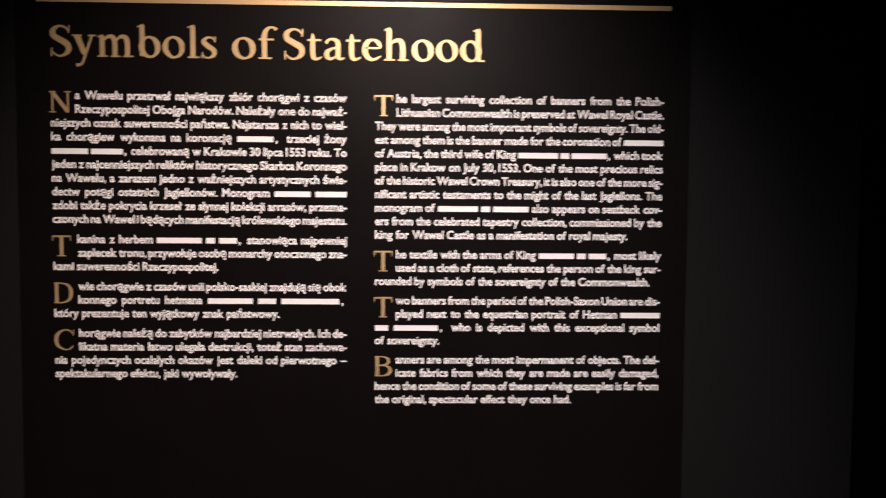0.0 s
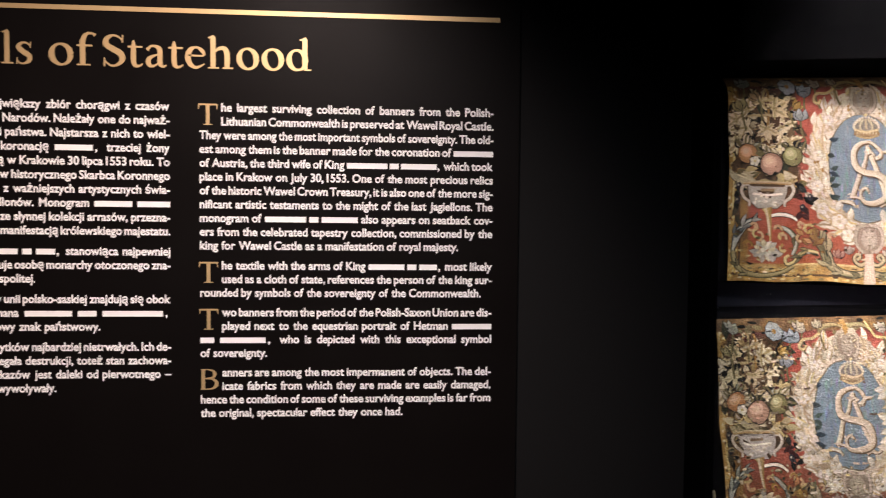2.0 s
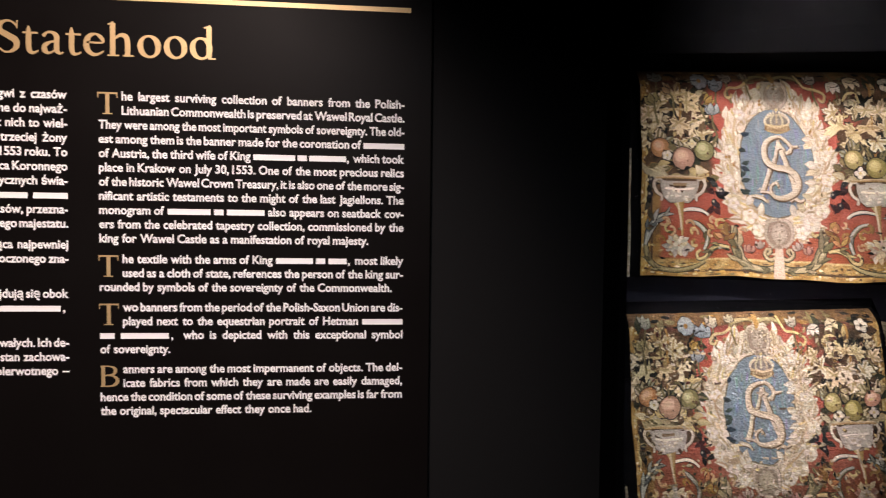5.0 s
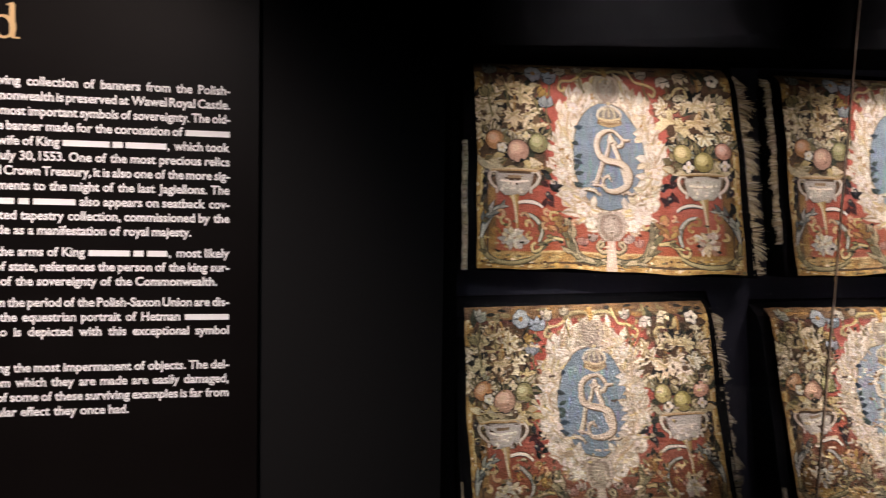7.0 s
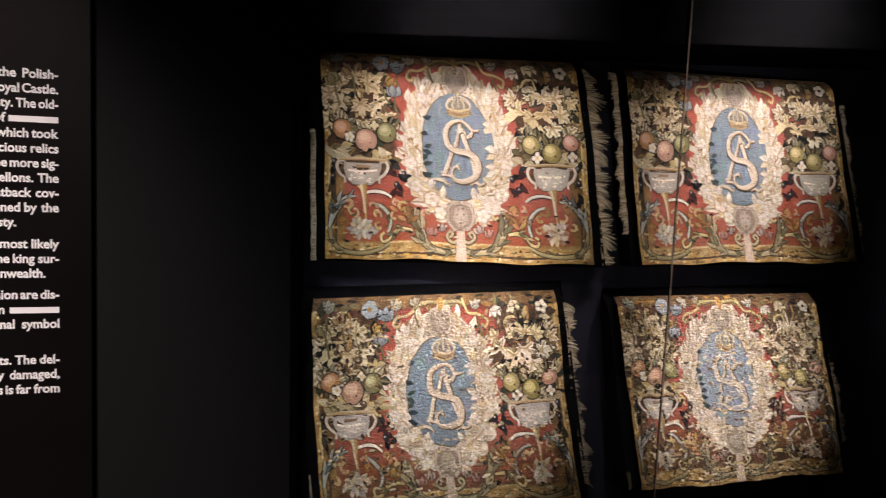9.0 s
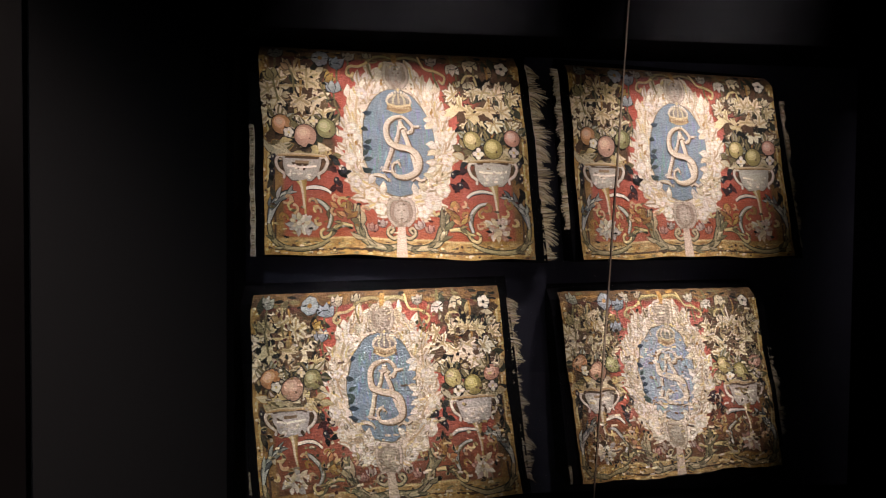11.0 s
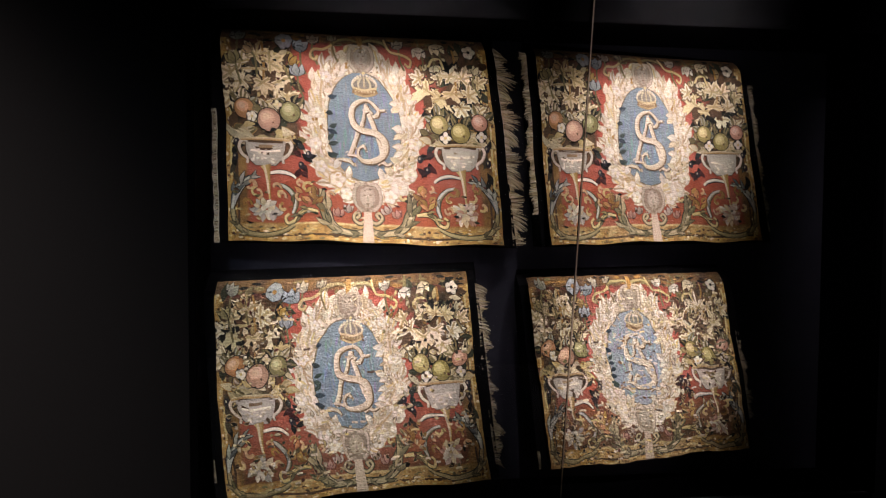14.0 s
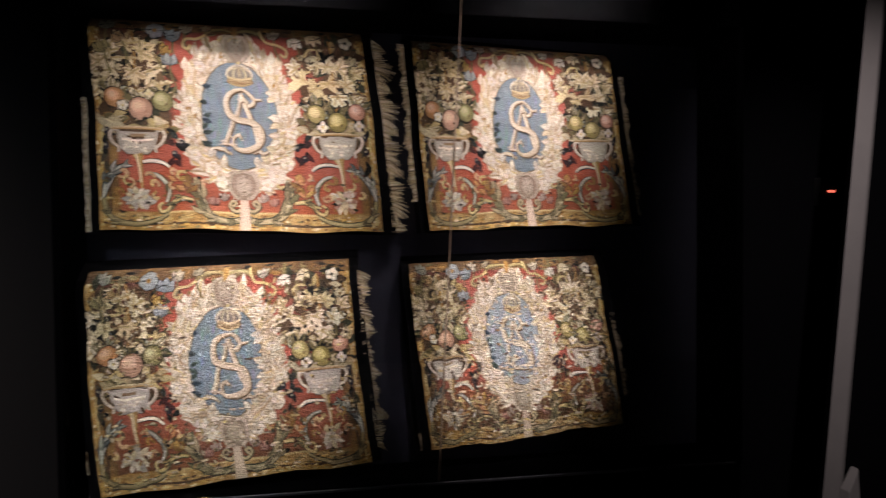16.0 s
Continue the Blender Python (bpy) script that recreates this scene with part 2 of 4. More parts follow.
# Serif capitals and letters of the title, drawn as broad-nib strokes: rows of x, y, pen width in units of the x-height.
def ribbon(pts):
    """Outline of a stroke that follows pts (x, y, width), smoothed."""
    p = np.array(pts, float)
    if len(p) > 2:
        fine = np.linspace(0, len(p) - 1, 8 * (len(p) - 1) + 1)
        out = []
        for s in fine:
            i = min(int(s), len(p) - 2)
            u = s - i
            a, b, c, d = p[max(i - 1, 0)], p[i], p[i + 1], p[min(i + 2, len(p) - 1)]
            out.append(0.5 * (2 * b + (c - a) * u + (2 * a - 5 * b + 4 * c - d) * u * u + (3 * b - a - 3 * c + d) * u ** 3))
        p = np.array(out)
    d = np.gradient(p[:, :2], axis=0)
    d /= np.maximum(np.linalg.norm(d, axis=1), 1e-9)[:, None]
    nrm = np.stack([-d[:, 1], d[:, 0]], 1) * (np.maximum(p[:, 2:3], 0.01) / 2)
    return p[:, :2] + nrm, p[:, :2] - nrm


def stroke_into(bm, pts, place):
    left, right = ribbon(pts)
    a = [bm.verts.new(place(*q)) for q in left]
    b = [bm.verts.new(place(*q)) for q in right]
    for i in range(len(a) - 1):
        try:
            f = bm.faces.new((a[i], a[i + 1], b[i + 1], b[i]))
        except ValueError:
            continue


def serif(x, y, w=0.34, h=0.07, lift=0.0):
    return [(x - w / 2, y + lift, h), (x + w / 2, y, h)]


def bowl(cx, cy, rx, ry, thick=0.24, thin=0.09, start=0, end=360, lean=12):
    rows = []
    for k in range(int((end - start) / 30) + 1):
        a = radians(start + 30 * k)
        w = thin + (thick - thin) * abs(math.cos(a - radians(lean))) ** 1.3
        rows.append((cx + (rx - w / 2) * math.cos(a), cy + (ry - w / 2) * math.sin(a), w))
    return rows


def stem(x, y0, y1, w=0.21):
    return [(x, y0, w), (x, y1, w)]


GLYPHS = {
    "S": (1.02, [[(0.86, 1.18, 0.07), (0.66, 1.36, 0.09), (0.42, 1.38, 0.12), (0.20, 1.20, 0.22), (0.22, 0.95, 0.25), (0.50, 0.76, 0.27), (0.80, 0.55, 0.27), (0.84, 0.26, 0.22), (0.62, 0.05, 0.12), (0.38, 0.03, 0.09), (0.14, 0.22, 0.07)],
                 [(0.88, 1.42, 0.06), (0.86, 1.06, 0.06)], [(0.12, -0.02, 0.06), (0.13, 0.38, 0.06)]]),
    "y": (1.02, [[(0.20, 0.96, 0.26), (0.52, 0.12, 0.22)], [(0.84, 0.96, 0.10), (0.56, 0.10, 0.11), (0.40, -0.32, 0.10), (0.16, -0.40, 0.16)], serif(0.20, 0.97, 0.42), serif(0.84, 0.97, 0.34)]),
    "m": (1.72, [stem(0.26, 0, 0.96), [(0.30, 0.74, 0.07), (0.52, 0.93, 0.15), (0.72, 0.90, 0.21), (0.80, 0.62, 0.22), (0.80, 0.0, 0.21)], [(0.84, 0.74, 0.07), (1.06, 0.93, 0.15), (1.26, 0.90, 0.21), (1.34, 0.62, 0.22), (1.34, 0.0, 0.21)],
                 serif(0.28, 0.03, 0.44), serif(0.82, 0.03, 0.40), serif(1.38, 0.03, 0.44), [(0.06, 0.90, 0.06), (0.30, 1.0, 0.10)]]),
    "b": (1.10, [stem(0.26, 0.06, 1.46), bowl(0.58, 0.48, 0.47, 0.51), [(0.06, 1.40, 0.06), (0.32, 1.50, 0.09)]]),
    "o": (1.06, [bowl(0.52, 0.48, 0.48, 0.52)]),
    "l": (0.58, [stem(0.29, 0, 1.46), serif(0.31, 0.03, 0.50), [(0.08, 1.40, 0.06), (0.34, 1.50, 0.09)]]),
    "s": (0.80, [[(0.66, 0.82, 0.06), (0.50, 0.95, 0.08), (0.30, 0.93, 0.12), (0.18, 0.76, 0.20), (0.36, 0.56, 0.23), (0.60, 0.38, 0.22), (0.62, 0.16, 0.18), (0.44, 0.03, 0.10), (0.26, 0.03, 0.07), (0.12, 0.16, 0.06)],
                 [(0.68, 1.0, 0.05), (0.66, 0.72, 0.05)], [(0.11, -0.02, 0.05), (0.12, 0.28, 0.05)]]),
    "f": (0.66, [[(0.29, 0.0, 0.21), (0.29, 0.6, 0.21), (0.29, 1.10, 0.21), (0.42, 1.40, 0.15), (0.62, 1.46, 0.10), (0.78, 1.36, 0.15)], [(0.06, 0.90, 0.09), (0.66, 0.90, 0.09)], serif(0.32, 0.03, 0.52)]),
    "t": (0.70, [[(0.30, 1.20, 0.06), (0.30, 0.90, 0.20), (0.30, 0.26, 0.21), (0.38, 0.05, 0.17), (0.54, 0.04, 0.10), (0.68, 0.14, 0.06)], [(0.06, 0.90, 0.09), (0.66, 0.90, 0.09)]]),
    "a": (0.98, [[(0.16, 0.76, 0.16), (0.30, 0.93, 0.10), (0.50, 0.95, 0.13), (0.68, 0.80, 0.21), (0.69, 0.40, 0.21), (0.70, 0.14, 0.20), (0.82, 0.03, 0.11), (0.96, 0.10, 0.06)],
                 [(0.66, 0.58, 0.07), (0.40, 0.50, 0.12), (0.22, 0.34, 0.20), (0.24, 0.12, 0.20), (0.40, 0.04, 0.11), (0.66, 0.20, 0.06)]]),
    "e": (0.96, [[(0.18, 0.58, 0.09), (0.80, 0.58, 0.09), (0.76, 0.80, 0.17), (0.54, 0.95, 0.10), (0.28, 0.84, 0.20), (0.17, 0.50, 0.24), (0.28, 0.16, 0.20), (0.54, 0.03, 0.13), (0.86, 0.20, 0.06)]]),
    "h": (1.20, [stem(0.26, 0, 1.46), [(0.30, 0.74, 0.07), (0.54, 0.93, 0.15), (0.76, 0.90, 0.21), (0.85, 0.62, 0.22), (0.85, 0.0, 0.21)], serif(0.28, 0.03, 0.46), serif(0.88, 0.03, 0.44), [(0.06, 1.40, 0.06), (0.30, 1.50, 0.09)]]),
    "d": (1.12, [stem(0.82, 0.06, 1.46), bowl(0.50, 0.48, 0.47, 0.51), [(0.60, 1.40, 0.06), (0.88, 1.50, 0.09)], serif(0.94, 0.03, 0.30)]),
    "N": (1.0, [stem(0.16, 0, 1.0, 0.08), stem(0.86, 0, 1.0, 0.08), [(0.16, 0.97, 0.17), (0.86, 0.03, 0.17)], serif(0.16, 0.02, 0.3, 0.05), serif(0.16, 0.98, 0.3, 0.05), serif(0.86, 0.98, 0.3, 0.05)]),
    "T": (0.95, [stem(0.47, 0, 0.97, 0.17), [(0.05, 0.96, 0.08), (0.90, 0.96, 0.08)], serif(0.47, 0.02, 0.42, 0.05), [(0.06, 1.0, 0.06), (0.05, 0.74, 0.03)], [(0.89, 1.0, 0.06), (0.90, 0.74, 0.03)]]),
    "D": (1.05, [stem(0.20, 0, 1.0, 0.17), [(0.08, 0.97, 0.06), (0.46, 0.97, 0.06), (0.78, 0.84, 0.12), (0.90, 0.5, 0.18), (0.78, 0.16, 0.12), (0.46, 0.03, 0.06), (0.08, 0.03, 0.06)]]),
    "C": (0.98, [[(0.88, 0.80, 0.05), (0.72, 0.95, 0.06), (0.48, 0.97, 0.07), (0.22, 0.80, 0.14), (0.13, 0.5, 0.18), (0.22, 0.20, 0.14), (0.48, 0.03, 0.07), (0.72, 0.05, 0.06), (0.90, 0.22, 0.05)], [(0.90, 1.0, 0.04), (0.89, 0.70, 0.04)]]),
    "B": (0.95, [stem(0.20, 0, 1.0, 0.17), [(0.08, 0.97, 0.06), (0.46, 0.97, 0.06), (0.70, 0.88, 0.12), (0.74, 0.72, 0.16), (0.62, 0.58, 0.10), (0.24, 0.54, 0.05)], [(0.24, 0.53, 0.05), (0.60, 0.52, 0.07), (0.80, 0.40, 0.15), (0.82, 0.22, 0.17), (0.66, 0.07, 0.10), (0.40, 0.03, 0.06), (0.08, 0.03, 0.06)]]),
}


def drawn(text, x0, x1, z, height, unit):
    """Drawn letters on the panel from x0 to x1, with the x-height (or capital height) given."""
    total = sum(0.50 if c == " " else GLYPHS[c][0] for c in text)
    sx, x, bm = (x1 - x0) / total, x0, bmesh.new()
    k = 0
    for c in text:
        if c != " ":
            for pts in GLYPHS[c][1]:
                k += 1
                stroke_into(bm, pts, lambda a, b: (x + a * sx, -0.0007 - 0.00002 * (k % 7), z + b * height / unit))
        x += sx * (0.50 if c == " " else GLYPHS[c][0])
    return bm


for column, x0, x1, indent, pitch in ((POLISH, -0.334, 0.424, 0.062, 0.0353), (ENGLISH, 0.498, 1.254, 0.055, 0.0353)):
    for z, cap, lines in column:
        w = 0.056 if cap in "NDC" else 0.051
        part("drop_capital", drawn(cap, x0 - 0.004, x0 - 0.004 + w, z - pitch + 0.0005, pitch + 0.0185, 1.0), M_GOLD, panel, "gold serif initial")
        for n, words in enumerate(lines):
            text_line(words, x0 + (indent if n < 2 else 0), x1, z - n * pitch, n < len(lines) - 1 or (cap == "N"))
for word, x0, x1 in (("Symbols", -0.336, 0.094), ("of", 0.127, 0.236), ("Statehood", 0.258, 0.782)):
    part("title_word", drawn(word, x0, x1, 1.852, 0.0550, 1.0), M_GOLD, panel, "gold serif lettering of the title")
part("gold_rule", box(-0.365, 1.268, -0.0015, 0.0005, 1.989, 2.001), M_GOLD, panel, "narrow gold bar above the title")


# ---------------------------------------------------------------- display case
case = tagged(new("display_case"), "black wall case with a two-pane glass front over four tapestries", "display case")
case.location = (2.65, 0.0, 0.0)
bpy.context.view_layer.update()


def slab(x0, x1, front, back, z0, z1, bevel=0.0):
    """A slab whose front and back faces follow two lines of the plan."""
    ring = ((x0, front(x0)), (x1, front(x1)), (x1, back(x1)), (x0, back(x0)))
    return prism(bmesh.new(), [(x, y, z0) for x, y in ring], [(x, y, z1) for x, y in ring], bevel)


def deep(x):
    return 0.119


part("plinth", slab(CASE_L, CASE_R, lambda x: glass_y(x) + 0.004, deep, 0.001, CASE_Z0 - 0.012, 0.003), M_BLACK, case)
part("header", slab(CASE_L, CASE_R, lambda x: glass_y(x) + 0.009, deep, CASE_Z1, 3.2, 0.003), M_BLACK, case)
part("side_panel", slab(CASE_L, CASE_L + 0.018, lambda x: glass_y(x) - 0.002, deep, CASE_Z0 - 0.011, CASE_Z1 - 0.001, 0.002), M_BLACK, case)
part("side_panel", slab(CASE_R - 0.018, CASE_R, lambda x: glass_y(x) - 0.002, deep, CASE_Z0 - 0.011, CASE_Z1 - 0.001, 0.002), M_BLACK, case)
part("back_panel", slab(CASE_L + 0.019, CASE_R - 0.019, back_y, deep, CASE_Z0 - 0.011, CASE_Z1 - 0.001), M_BACK, case, "charcoal cloth lining")
part("sill_rail", slab(CASE_L + 0.02, CASE_R - 0.02, lambda x: glass_y(x) - 0.004, lambda x: glass_y(x) + 0.010, CASE_Z0 - 0.0115, CASE_Z0 - 0.006, 0.001), M_RAIL, case, "thin dark steel channel")

# The joint between the panes leans a little.
def joint_x(z):
    return 2.720 + (z - 0.733) * 0.0550


def pane(x_of0, x_of1, name):
    bm = bmesh.new()
    z0, z1 = CASE_Z0 - 0.004, 2.40
    rings = []
    for z in (z0, z1):
        a, b = x_of0(z), x_of1(z)
        rings.append([(a, glass_y(a), z), (b, glass_y(b), z), (b, glass_y(b) + 0.006, z), (a, glass_y(a) + 0.006, z)])
    prism(bm, rings[0], rings[1])
    ob = part(name, bm, M_GLASS, case, "clear sheet glass")
    ob.visible_shadow = False
    return ob


pane(lambda z: CASE_L + 0.010, lambda z: joint_x(z) - 0.0018, "glass_pane")
pane(lambda z: joint_x(z) + 0.0018, lambda z: CASE_R - 0.010, "glass_pane")
bm = bmesh.new()
rings = []
for z in (CASE_Z0 - 0.004, 2.40):
    a, b = joint_x(z) - 0.0016, joint_x(z) + 0.0016
    rings.append([(a, glass_y(a) - 0.0004, z), (b, glass_y(b) - 0.0004, z), (b, glass_y(b) + 0.006, z), (a, glass_y(a) + 0.006, z)])
prism(bm, rings[0], rings[1])
part("glass_joint", bm, painted("brown_silicone", (0.20, 0.14, 0.09), (0.32, 0.24, 0.16), 0.35, 20.0, 200.0, 0.2), case, "thin brown silicone joint")


# ---------------------------------------------------------------- tapestries
CREAM, WHITE, ROSE, RED, DEEP = (0.69, 0.57, 0.35), (0.77, 0.69, 0.54), (0.46, 0.24, 0.17), (0.33, 0.068, 0.036), (0.10, 0.024, 0.018)
BLUE, NAVY = (0.165, 0.212, 0.238), (0.035, 0.055, 0.07)
GOLD, OCHRE, STRAW = (0.45, 0.28, 0.07), (0.29, 0.160, 0.04), (0.53, 0.41, 0.17)
LEAF, DARK, OLIVE, BROWN = (0.046, 0.050, 0.028), (0.012, 0.012, 0.010), (0.16, 0.130, 0.055), (0.085, 0.048, 0.024)
ORANGE, PINK, PEAR = (0.52, 0.24, 0.09), (0.56, 0.27, 0.17), (0.42, 0.33, 0.11)


class Cloth:
    """A hanging cloth between four corners, u to the right and v up from 0 to 1, with slack in its edges."""

    def __init__(self, tl, tr, bl, br, seed, slack):
        self.c = [np.array(p, float) for p in (tl, tr, bl, br)]
        self.seed, self.slack = seed, slack
        across, up = self.c[3] - self.c[2], self.c[0] - self.c[2]
        n = np.cross(across, up)
        self.n = n / np.linalg.norm(n)
        self.wide, self.tall = np.linalg.norm(across), np.linalg.norm(up)

    def at(self, u, v, h=0.0):
        tl, tr, bl, br = self.c
        s, k = self.seed, self.slack
        p = (bl * (1 - u) + br * u) * (1 - v) + (tl * (1 - u) + tr * u) * v
        edge = 0.0030 * k * math.sin(9 * u + s) + 0.0018 * k * math.sin(23 * u + 2.3 * s)
        p = p + np.array((0.0, 0.0, 1.0)) * edge * (1 - v) ** 2
        p = p + np.array((1.0, 0.0, 0.0)) * (0.0045 * k * math.sin(5.2 * v + s) + 0.0015 * math.sin(17 * v + s)) * (1 - 2 * abs(u - 0.5) * 0.2)
        wave = 0.0022 * k * (math.sin(7 * u + 3 * v + s) + 0.6 * math.sin(4 * u - 9 * v + 2 * s) + 0.16 * math.sin(31 * v + 3 * u))
        back = 0.030 * max(0.0, (v - 0.90) / 0.10) ** 2
        return p + self.n * (h + wave - back)


class Weave:
    """Pieces of one dyed part of a cloth; x runs from -0.65 to 0.65 and y from 0 to 1 of the cloth's height."""

    def __init__(self, cloth, rng, worn=0.0):
        self.cloth, self.rng, self.worn = cloth, rng, worn
        self.v, self.f, self.col = [], [], []
        self.layer = 0.0006

    def shade(self, colour, spread=0.14, k=1.0):
        k *= 1 + self.rng.uniform(-spread, spread)
        return [min(0.88, a * k * (1 + self.rng.uniform(-0.04, 0.04))) for a in colour]

    def place(self, x, y):
        if self.worn:
            x += 0.005 * self.worn * math.sin(47 * y + 19 * x)
            y += 0.004 * self.worn * math.sin(53 * x - 31 * y)
        return self.cloth.at(min(0.999, max(0.001, x / 1.30 + 0.5)), min(0.999, max(0.001, y)), self.layer * 0.34)

    def poly(self, pts, colour, spread=0.14, centre=None, rim=1.0):
        """A closed patch, filled as a fan about its middle; its rim may be dyed darker or lighter."""
        c = self.shade(colour, spread)
        edge = [min(0.88, a * rim) for a in c]
        base = len(self.v)
        mid = centre or (sum(p[0] for p in pts) / len(pts), sum(p[1] for p in pts) / len(pts))
        self.v.append(self.place(*mid))
        self.col.append(c)
        for p in pts:
            self.v.append(self.place(*p))
            self.col.append(edge)
        n = len(pts)
        for i in range(n):
            self.f.append((base, base + 1 + i, base + 1 + (i + 1) % n))

    def strip(self, pts, colour, spread=0.14, other=None):
        """A band along pts, dyed in one colour or from one side to the other."""
        if len(pts) == 2:
            (xa, ya, ta), (xb, yb, tb) = pts
            pts = [(xa + (xb - xa) * q / 4, ya + (yb - ya) * q / 4, ta + (tb - ta) * q / 4) for q in range(5)]
        left, right = ribbon(pts)
        c = self.shade(colour, spread)
        d = self.shade(other, spread) if other else c
        base = len(self.v)
        for a, b in zip(left, right):
            self.v += [self.place(*a), self.place(*b)]
            self.col += [c, d]
        for i in range(len(left) - 1):
            k = base + 2 * i
            self.f.append((k, k + 1, k + 3, k + 2))

    def line(self, pts, colour, light, edge=None, grow=0.006):
        """A scroll: a dark edge, the band, and a light thread along it."""
        if edge:
            self.strip([(x, y, t + grow) for x, y, t in pts], edge)
            self.layer += 0.0002
        self.strip(pts, colour, other=light)
        self.layer += 0.0002
        self.strip([(x - 0.002, y + 0.003, max(0.002, t * 0.25)) for x, y, t in pts], light)
        self.layer -= 0.0004 if edge else 0.0002

    def sheet(self, nx, ny, colour_of):
        for j in range(ny + 1):
            for i in range(nx + 1):
                x, y = -0.65 + 1.30 * i / nx, j / ny
                self.v.append(self.place(x, y))
                self.col.append(colour_of(x, y))
        for j in range(ny):
            for i in range(nx):
                k = j * (nx + 1) + i
                self.f.append((k, k + 1, k + nx + 2, k + nx + 1))

    def oval(self, cx, cy, rx, ry, colour, n=16, spread=0.1, wobble=0.03, rim=1.0):
        self.poly([(cx + rx * (1 + self.rng.uniform(-wobble, wobble)) * math.cos(2 * math.pi * i / n), cy + ry * (1 + self.rng.uniform(-wobble, wobble)) * math.sin(2 * math.pi * i / n)) for i in range(n)], colour, spread, (cx, cy), rim)

    def ring(self, cx, cy, rx0, ry0, rx1, ry1, colour, n=90, wobble=0.02, steps=9):
        """A ring or a full oval, in steps from its inner to its outer line."""
        base = len(self.v)
        for i in range(n):
            a = 2 * math.pi * i / n
            c = self.shade(colour, 0.08)
            w = 1 + self.rng.uniform(-wobble, wobble)
            for k in range(steps + 1):
                t = k / steps
                self.v.append(self.place(cx + (rx0 + (rx1 * w - rx0) * t) * math.cos(a), cy + (ry0 + (ry1 * w - ry0) * t) * math.sin(a)))
                self.col.append(c)
        for i in range(n):
            for k in range(steps):
                p, q = base + (steps + 1) * i + k, base + (steps + 1) * ((i + 1) % n) + k
                self.f.append((p, p + 1, q + 1, q))

    def leaf(self, x, y, length, width, angle, colour, vein=None, edge=None, foot=0.66):
        """A pointed leaf that pales from foot to tip, one half deeper in colour, on a narrow edge."""
        ca, sa = math.cos(angle), math.sin(angle)
        bend = self.rng.uniform(-0.14, 0.14) * length

        def put(a, b):
            b = b * width / 2 + bend * math.sin(math.pi * a)
            return x + a * length * ca - b * sa, y + a * length * sa + b * ca
        rows = ((0.0, 0.08), (0.16, 0.5), (0.38, 1.0), (0.58, 0.92), (0.78, 0.55), (1.0, 0.0))
        if edge:
            e = 1 + 0.008 / width
            self.poly([put(a * 1.05 - 0.02, b * e) for a, b in rows] + [put(a * 1.05 - 0.02, -b * e) for a, b in rows[-2::-1]], edge, 0.1)
            self.layer += 0.0001
        c = self.shade(colour, 0.12)
        base = len(self.v)
        for a, b in rows:
            k = foot + (1.06 - foot) * a
            for side, tone in ((1, 1.0), (0, 0.93), (-1, 0.80)):
                self.v.append(self.place(*put(a, side * b)))
                self.col.append([min(0.88, q * k * tone) for q in c])
        for i in range(len(rows) - 1):
            q = base + 3 * i
            self.f += [(q, q + 1, q + 4, q + 3), (q + 1, q + 2, q + 5, q + 4)]
        if vein:
            self.layer += 0.0001
            self.strip([(*put(0.05, 0), 0.003), (*put(0.5, 0), 0.0028), (*put(0.92, 0), 0.0012)], vein)
            self.layer -= 0.0001
        if edge:
            self.layer -= 0.0001

    def vine(self, x, y, size, angle, colour, edge, vein):
        """A vine leaf of five toothed lobes that spread from its foot."""
        tips = ((-2.0, 0.62), (-1.0, 0.88), (0.0, 1.0), (1.0, 0.88), (2.0, 0.62))
        for grow, tone, up in ((0.010, edge, 0.0), (0.0, colour, 0.0001)):
            self.layer += up
            out = []
            for k, r in tips:
                r = r * size * self.rng.uniform(0.88, 1.12)
                for da, dr in ((-0.46, 0.50), (-0.27, 0.84), (-0.17, 0.76), (0.0, 1.05), (0.17, 0.76), (0.27, 0.84)):
                    out.append((angle + k + da, r * dr + grow))
            out.append((angle + 2.46, 0.3 * size + grow))
            out.append((angle + math.pi, 0.10 * size))
            self.poly([(x + r * math.cos(a), y + r * math.sin(a)) for a, r in out], [0.80 * q for q in tone] if up else tone, 0.12, (x, y), 1.28 if up else 1.0)
            self.layer -= up
        self.layer += 0.0002
        for k, r in tips:
            a, b = angle + k, angle + k + 0.3
            self.strip([(x, y, 0.0035), (x + 0.8 * r * size * math.cos(a), y + 0.8 * r * size * math.sin(a), 0.0012)], vein)
            self.poly([(x + 0.15 * size * math.cos(a), y + 0.15 * size * math.sin(a)), (x + 0.78 * r * size * math.cos(a), y + 0.78 * r * size * math.sin(a)), (x + 0.55 * r * size * math.cos(b), y + 0.55 * r * size * math.sin(b))], [0.60 * q for q in colour], 0.15)
        self.layer -= 0.0002

    def flower(self, x, y, size, colour, heart, petals=6, edge=DARK):
        self.oval(x, y, size * 1.08, size * 1.08, edge, 14, wobble=0.12)
        self.layer += 0.0001
        for i in range(petals):
            a = 2 * math.pi * i / petals + self.rng.uniform(-0.15, 0.15)
            self.oval(x + 0.58 * size * math.cos(a), y + 0.58 * size * math.sin(a), size * 0.45, size * 0.45, colour, 9, 0.10, 0.1, 0.72)
        self.layer += 0.0001
        self.oval(x, y, size * 0.26, size * 0.26, heart, 9)
        self.layer -= 0.0002

    def tulip(self, x, y, size, angle, colour, edge=BROWN):
        for k in (-0.55, 0.55, 0.0):
            self.leaf(x, y, size, size * 0.55, angle + k, colour, edge=edge, foot=0.55)
            self.layer += 0.00012
        self.layer -= 0.00036

